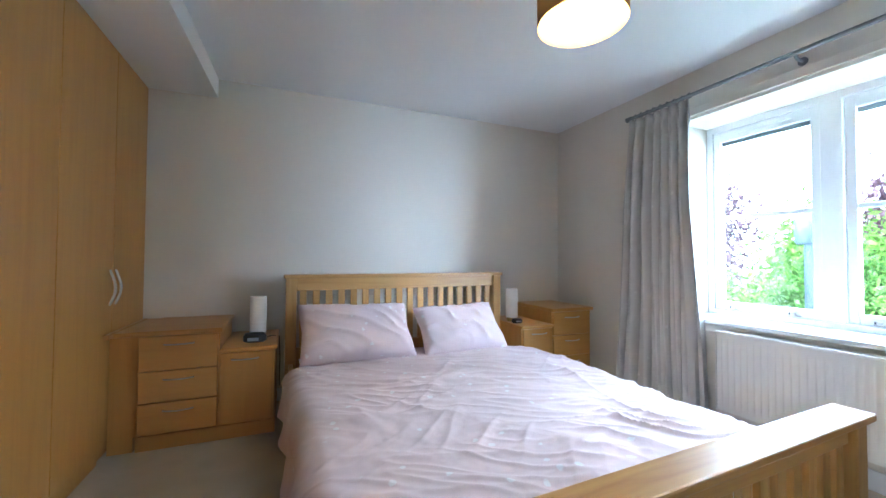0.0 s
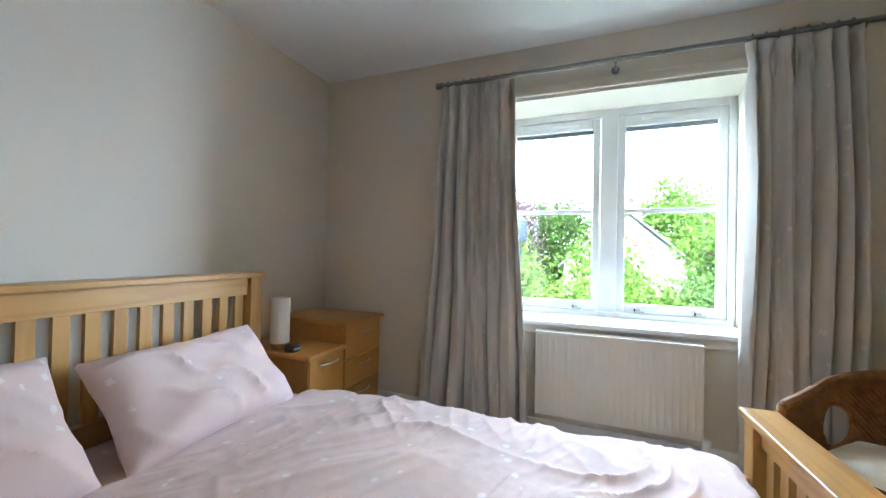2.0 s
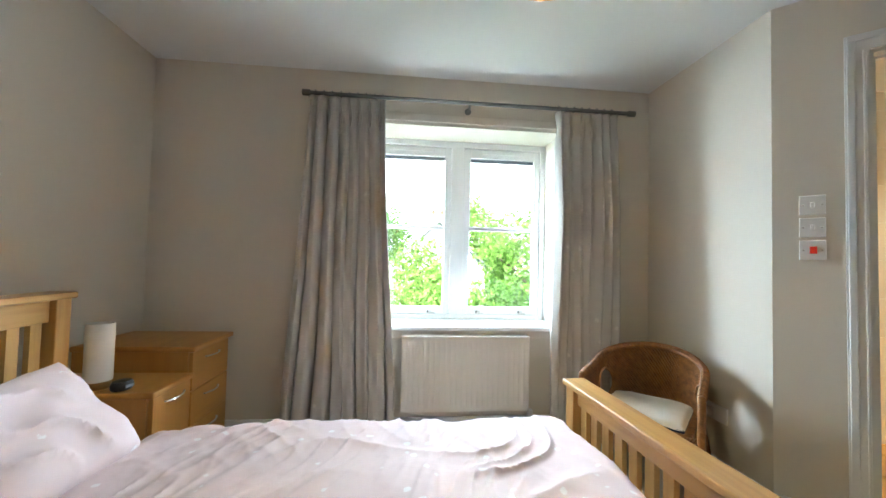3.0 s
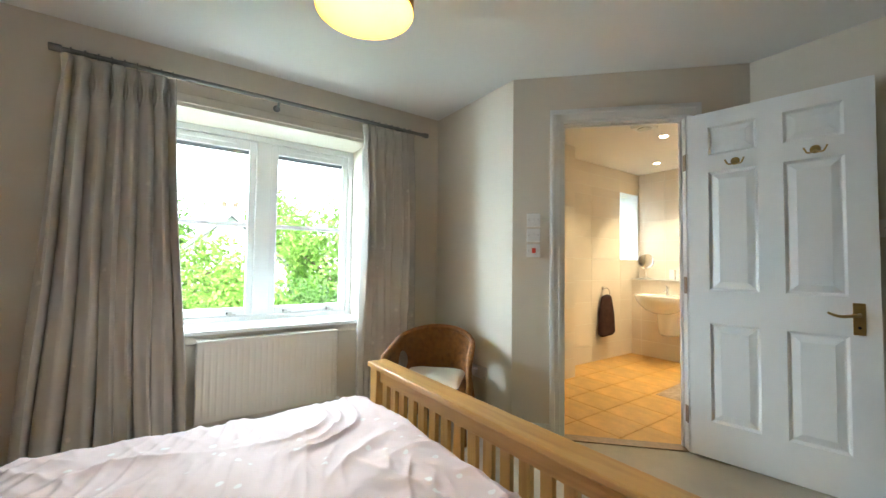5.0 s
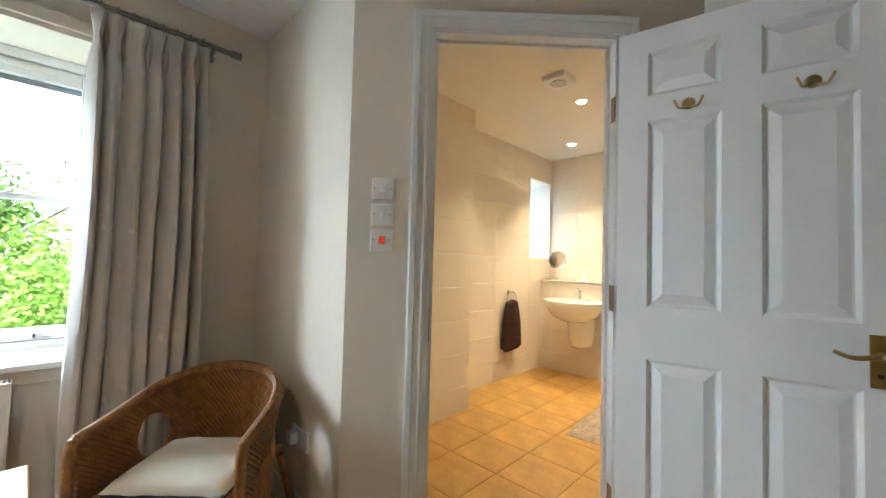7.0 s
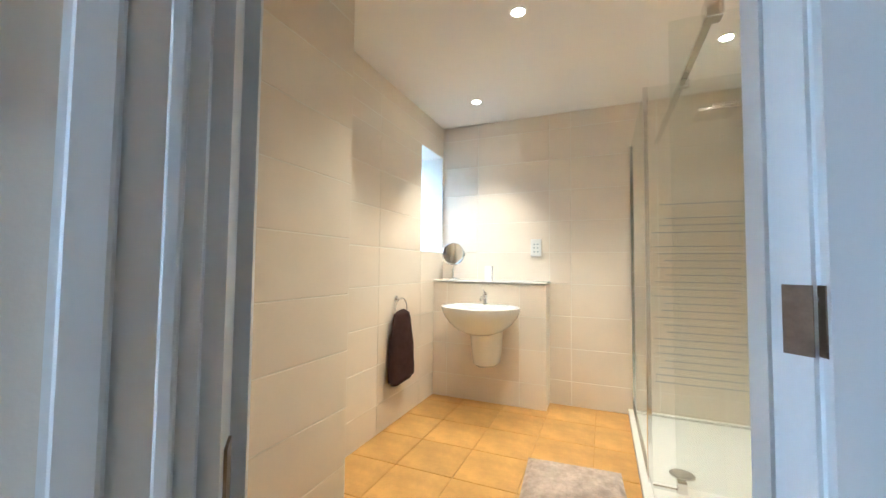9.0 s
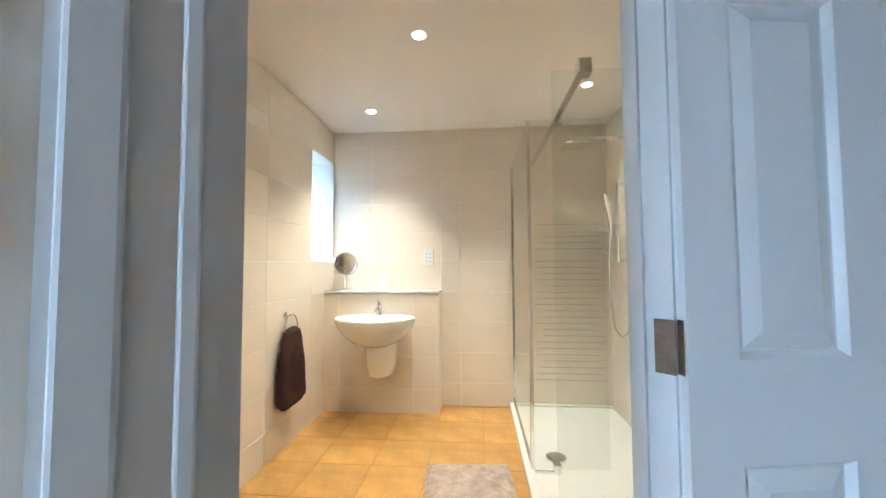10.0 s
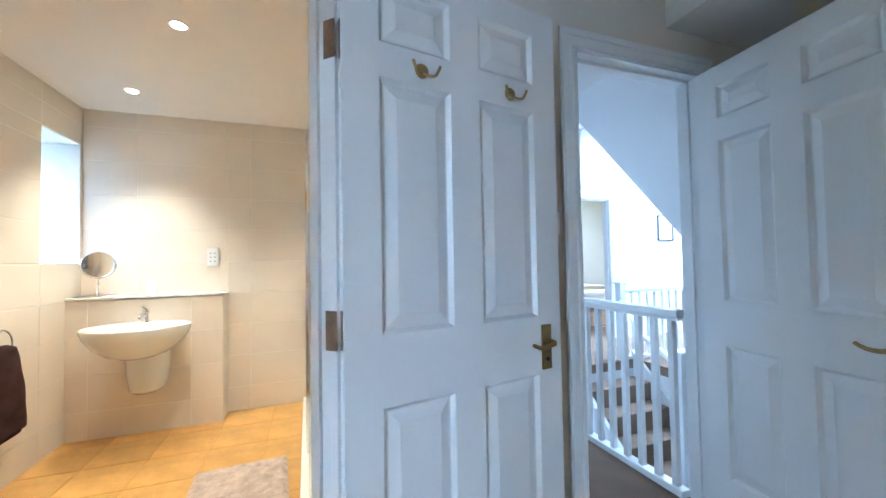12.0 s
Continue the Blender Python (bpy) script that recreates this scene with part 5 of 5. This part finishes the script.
part("shade", lathe([(0.16, 0.0), (0.12, 0.26), (0.118, 0.26), (0.158, 0.0)], 32), NAVY, fl, smooth=True)
part("cord", tube([(0, 0, 0.2), (0, 0, 0.899)], 0.004), BLACK, fl)
part("spider", tube([(-0.125, 0, 0.22), (0.125, 0, 0.22)], 0.003), METAL, fl)

for ob in [o for o in bpy.data.objects if o not in before_landing and o.parent is None]:
    ob.location.x += 0.15

# ---- outside ----
GZ = -2.7
structure("ground", boxes((3.82, 900, -700, 700, GZ - 0.3, GZ), (-900, 3.82, -700, 700, GZ - 0.31, GZ - 0.01)), GRASS, "lawn and gardens around the house")
structure("wall_outside_base", boxes((-4.8, 3.82, 4.30, 4.35, GZ, 2.9), (3.60, 3.81, -2.4, 4.3, GZ, -0.1)), RENDER_WALL, "rendered outside wall of the house")
# flat slab added out of view so that no sun leaks indoors
structure("roof_slab", boxes((-5.8, 3.82, -6.4, 4.4, 3.12, 3.2)), SLATE, "unseen slate slab keeping the sun out of the rooms")


backdrop = structure("backdrop", boxes((140.0, 141.0, -260, 260, -30, 110)), SKY_GLOW, "pale bright sky behind the gardens")


def leaves(name, centre, radii, count, size, seed, mat, parent, hollow=0.35):
    """A crown of many small leaf blades in clumps, with gaps and an uneven outline."""
    rng = np.random.default_rng(seed)
    nc = max(8, count // 70)
    d = rng.normal(size=(nc, 3))
    d /= np.linalg.norm(d, axis=1)[:, None]
    rad = rng.uniform(hollow, 1.0, nc) ** 0.6
    cl = d * rad[:, None] * np.array(radii) * rng.uniform(0.8, 1.12, (nc, 1))
    which = rng.integers(0, nc, count)
    spread = np.array(radii).mean() * 0.20
    p = cl[which] + rng.normal(size=(count, 3)) * spread * rng.uniform(0.5, 1.1, (count, 1)) + np.array(centre)
    a = rng.normal(size=(count, 3))
    a /= np.linalg.norm(a, axis=1)[:, None]
    b = np.cross(a, rng.normal(size=(count, 3)))
    b /= np.linalg.norm(b, axis=1)[:, None]
    s = (size * rng.uniform(0.6, 1.4, (count, 1)))
    v = np.stack([p - a * s, p + b * s * 0.45, p + a * s, p - b * s * 0.45], 1).reshape(-1, 3)
    f = np.arange(count * 4).reshape(-1, 4)
    me = bpy.data.meshes.new(name)
    me.from_pydata(v.tolist(), [], f.tolist())
    me.materials.append(mat)
    ob = new(name, me)
    ob.parent = parent
    return ob


def tree(x, y, height, spread, seed, mat, label, count=5200, size=0.16):
    t = thing("tree", label, "tree", pose(x, y, GZ), group="garden trees")
    r = random.Random(seed)
    part("trunk", tube([(0, 0, 0), (0.1, 0.05, height * 0.3), (r.uniform(-0.3, 0.3), r.uniform(-0.3, 0.3), height * 0.75)], 0.05 * height, taper=0.012 * height), BARK, t, smooth=True)
    for k in range(6):
        a = k * 1.05 + r.random()
        z0 = height * r.uniform(0.3, 0.55)
        part("limb", tube([(0, 0, z0), (0.4 * spread * math.cos(a), 0.4 * spread * math.sin(a), z0 + height * 0.12), (0.8 * spread * math.cos(a), 0.8 * spread * math.sin(a), z0 + height * 0.22)], 0.016 * height, taper=0.004 * height, steps=6), BARK, t)
    leaves("crown", (0, 0, height * 0.62), (spread, spread, height * 0.40), count, size, seed, mat, t)
    return t


tree(15.5, -2.9, 6.1, 2.3, 11, LEAF, "broad light green garden tree", 9000, 0.11)
tree(21.0, -8.0, 6.8, 3.0, 12, LEAF, "spreading green garden tree", 9000, 0.13)
tree(13.2, 1.9, 4.7, 1.0, 21, LEAF, "slim bright green shrub in front of the white house", 5000, 0.08)
tree(13.5, 5.9, 4.9, 1.7, 13, LEAF, "young bright green garden tree", 8000, 0.10)
tree(24.0, 7.6, 7.3, 2.4, 14, LEAF_P, "copper-leaved tree beyond the gardens", 9000, 0.13)
tree(29.0, 4.6, 7.8, 2.6, 15, LEAF_B, "dark green tree beyond the gardens", 9000, 0.14)
tree(28.0, -2.6, 8.4, 2.6, 16, LEAF, "tall green tree behind the white house", 9000, 0.15)
tree(12.5, 12.0, 6.6, 2.6, 17, LEAF, "light green tree by the hedge", 9000, 0.11)
tree(19.0, -14.0, 7.5, 3.4, 18, LEAF, "green tree beside the neighbouring garden", 8000, 0.14)
tree(23.0, 17.0, 8.5, 3.6, 19, LEAF_P, "large copper-leaved tree beyond the hedge", 8000, 0.16)
hedge = thing("hedge", "thick uneven leafy hedge across the garden", "hedge", pose(9.8, 1.0, GZ), kind="stuff")
rh = random.Random(5)
for k in range(16):
    leaves("foliage", (rh.uniform(-0.7, 0.9), -10 + 1.5 * k, 1.80 + rh.uniform(-0.25, 0.40)), (1.1, 1.25, 1.75), 9000, 0.062, 100 + k, LEAF if k % 3 else LEAF_B, hedge, 0.5)

hs = thing("neighbour_house", "white rendered gabled house beyond the hedge", "house", pose(19.5, 0.9, GZ + 0.5))
bm = bmesh.new()
prof = ((-2.6, 0), (2.6, 0), (2.6, 2.9), (0, 5.2), (-2.6, 2.9))
lo, hi = [bm.verts.new((0, y, z)) for y, z in prof], [bm.verts.new((7, y, z)) for y, z in prof]
bm.faces.new(lo), bm.faces.new(hi[::-1])
for i in range(5):
    j = (i + 1) % 5
    bm.faces.new((lo[i], lo[j], hi[j], hi[i]))
part("wall", bm, RENDER_WALL, hs)
for s in (-1, 1):
    bm = bmesh.new()
    pr = [(s * 0.0, 5.24), (s * 2.85, 2.71), (s * 2.85, 2.83), (0, 5.36)]
    lo, hi = [bm.verts.new((-0.25, y, z)) for y, z in pr], [bm.verts.new((7.2, y, z)) for y, z in pr]
    bm.faces.new(lo), bm.faces.new(hi[::-1])
    for i in range(4):
        j = (i + 1) % 4
        bm.faces.new((lo[i], lo[j], hi[j], hi[i]))
    part("roof", bm, SLATE, hs)
part("chimney", boxes((0.1, 0.9, -0.5, 0.5, 4.8, 5.55), (0.05, 0.95, -0.55, 0.55, 5.55, 5.65)), RENDER_WALL, hs)
for y in (-0.2, 0.25):
    part("chimney_pot", lathe([(0.11, 5.65), (0.10, 5.90), (0.11, 5.92)], 14, at=(0.5, y, 0)), BARK, hs)
w = part("window", boxes((-0.06, 0.0, -0.6, 0.6, 1.2, 2.5)), WHITE, hs)
part("pane", boxes((-0.07, -0.061, -0.52, -0.03, 1.28, 2.42), (-0.07, -0.061, 0.03, 0.52, 1.28, 2.42)), SLATE, w)
flue = thing("flue_pipe", "grey metal flue pipe with a wide cowl", "flue", pose(6.0, 3.19, GZ))
part("pipe", lathe([(0.095, 0), (0.095, 3.95)], 24), FLUE, flue, smooth=True)
part("cowl", lathe([(0.15, 3.93), (0.17, 3.96), (0.17, 4.20), (0.10, 4.26), (0.0, 4.27)], 28), FLUE, flue, smooth=True)
pa = thing("parasol", "pale garden parasol standing open below", "parasol", pose(7.6, 0.95, GZ - 0.22))
part("pole", lathe([(0.025, 0), (0.025, 2.75)], 12), GREY, pa)
part("foot", lathe([(0.25, 0), (0.25, 0.06), (0.05, 0.09)], 20), GREY, pa)
solid(part("canopy", grid(lambda u, v: (0.75 * v * math.cos(2 * math.pi * u), 0.75 * v * math.sin(2 * math.pi * u), 2.78 - 0.33 * v - 0.05 * v * abs(math.sin(4 * 2 * math.pi * u / 2))), 48, 8), CREAM, pa), 0.004)

# ---- tiles ----


def tile_mesh(name, w, h, t, mat):
    bm = bmesh.new()
    b = 0.0015
    lo = [bm.verts.new(p) for p in ((0, 0, 0), (w, 0, 0), (w, 0, h), (0, 0, h))]
    mi = [bm.verts.new(p) for p in ((0, t - b, 0), (w, t - b, 0), (w, t - b, h), (0, t - b, h))]
    hi = [bm.verts.new(p) for p in ((b, t, b), (w - b, t, b), (w - b, t, h - b), (b, t, h - b))]
    for p, q in ((lo, mi), (mi, hi)):
        for i in range(4):
            j = (i + 1) % 4
            bm.faces.new((p[i], p[j], q[j], q[i]))
    bm.faces.new(hi)
    bmesh.ops.recalc_face_normals(bm, faces=bm.faces)
    me = bpy.data.meshes.new(name)
    bm.to_mesh(me)
    bm.free()
    me.materials.append(mat)
    return me


CACHE = {}


def lay(parent_name, place, length, height, tw, th, mat, gap=0.0045, holes=(), z_from=0.0, shift=0.0):
    """Tiles over a wall face; place maps x along, z up and y out of the wall. holes are (x0, x1, z0, z1)."""
    parent = bpy.data.objects[parent_name]
    zs = [z_from]
    while zs[-1] < height - 0.004:
        zs.append(min(height, (math.floor((zs[-1] - OFF) / th + 1e-6) + 1) * th + OFF))
    xs = [0.0] if not shift else [0.0, shift]
    while xs[-1] < length - 0.004:
        xs.append(min(length, xs[-1] + tw))
    xs = sorted(set(xs + [h for q in holes for h in q[:2]])) if holes else xs
    zs = sorted(set(zs + [h for q in holes for h in q[2:]])) if holes else zs
    for x0, x1 in zip(xs, xs[1:]):
        for z0, z1 in zip(zs, zs[1:]):
            if x1 - x0 < 0.01 or z1 - z0 < 0.01:
                continue
            if any(x0 > q[0] - 0.002 and x1 < q[1] + 0.002 and z0 > q[2] - 0.002 and z1 < q[3] + 0.002 for q in holes):
                continue
            key = (round(x1 - x0, 3), round(z1 - z0, 3), mat.name)
            if key not in CACHE:
                CACHE[key] = tile_mesh("tile", key[0] - gap, key[1] - gap, 0.0016, mat)
            o = new("tile", CACHE[key])
            o.parent = parent
            o.matrix_world = place @ Matrix.Translation((x0 + gap / 2, 0, z0 + gap / 2))


TW, TH, OFF = 0.60, 0.249, 0.186
lay("wall_bath_south", pose(WX, BY, 0), 2.424 - WX, BCH, TW, TH, TILE)
lay("wall_bath_south", pose(2.424, BY, 0), BX - 2.424, BCH, TW, TH, TILE, z_from=0.952)
lay("wall_basin_ledge", pose(2.425, -2.156, 0), BX - 2.425, 0.934, TW, TH, TILE, shift=0.20)
lay("wall_basin_ledge", pose(2.425, BY, 0, 0, 0, 90), 0.196, 0.930, TW, TH, TILE)
lay("wall_bath_east", pose(BX, BY, 0, 0, 0, 90), 1.71, BCH, TW, TH, TILE, holes=((0.025, 0.452, 1.178, 2.034),), shift=0.452)
lay("wall_bath_east", pose(3.085, -0.64, 0, 0, 0, 90), 0.51, BCH, TW, TH, TILE)
lay("wall_bath_west", pose(WX, -0.277, 0, 0, 0, -90), -BY - 0.277, BCH, TW, TH, TILE)
FT = 0.325
for i in range(8):
    for j in range(10):
        x, y = 1.112 + FT * i, -2.35 + FT * j
        if x + FT < 1.88 or x + FT > 3.75 or x + FT - y < 1.80:
            continue
        cut = x - (y + FT) < 1.73
        if cut or ("floor",) not in CACHE:
            me = tile_mesh("tile", FT - 0.004, FT - 0.004, 0.0045, FLOOR_TILE)
            if cut:
                bm = bmesh.new()
                bm.from_mesh(me)
                off = (x + 0.002) - (y + FT - 0.002)
                bmesh.ops.bisect_plane(bm, geom=list(bm.verts) + list(bm.edges) + list(bm.faces), plane_co=(1.73 - off, 0, 0), plane_no=(-1, 0, -1), clear_outer=True)
                bm.to_mesh(me)
                bm.free()
            else:
                CACHE[("floor",)] = me
        o = new("tile", me if cut else CACHE[("floor",)])
        o.parent = bath_floor
        o.matrix_world = pose(x + 0.002, y + FT - 0.002, -0.004, 90, 0, 0)
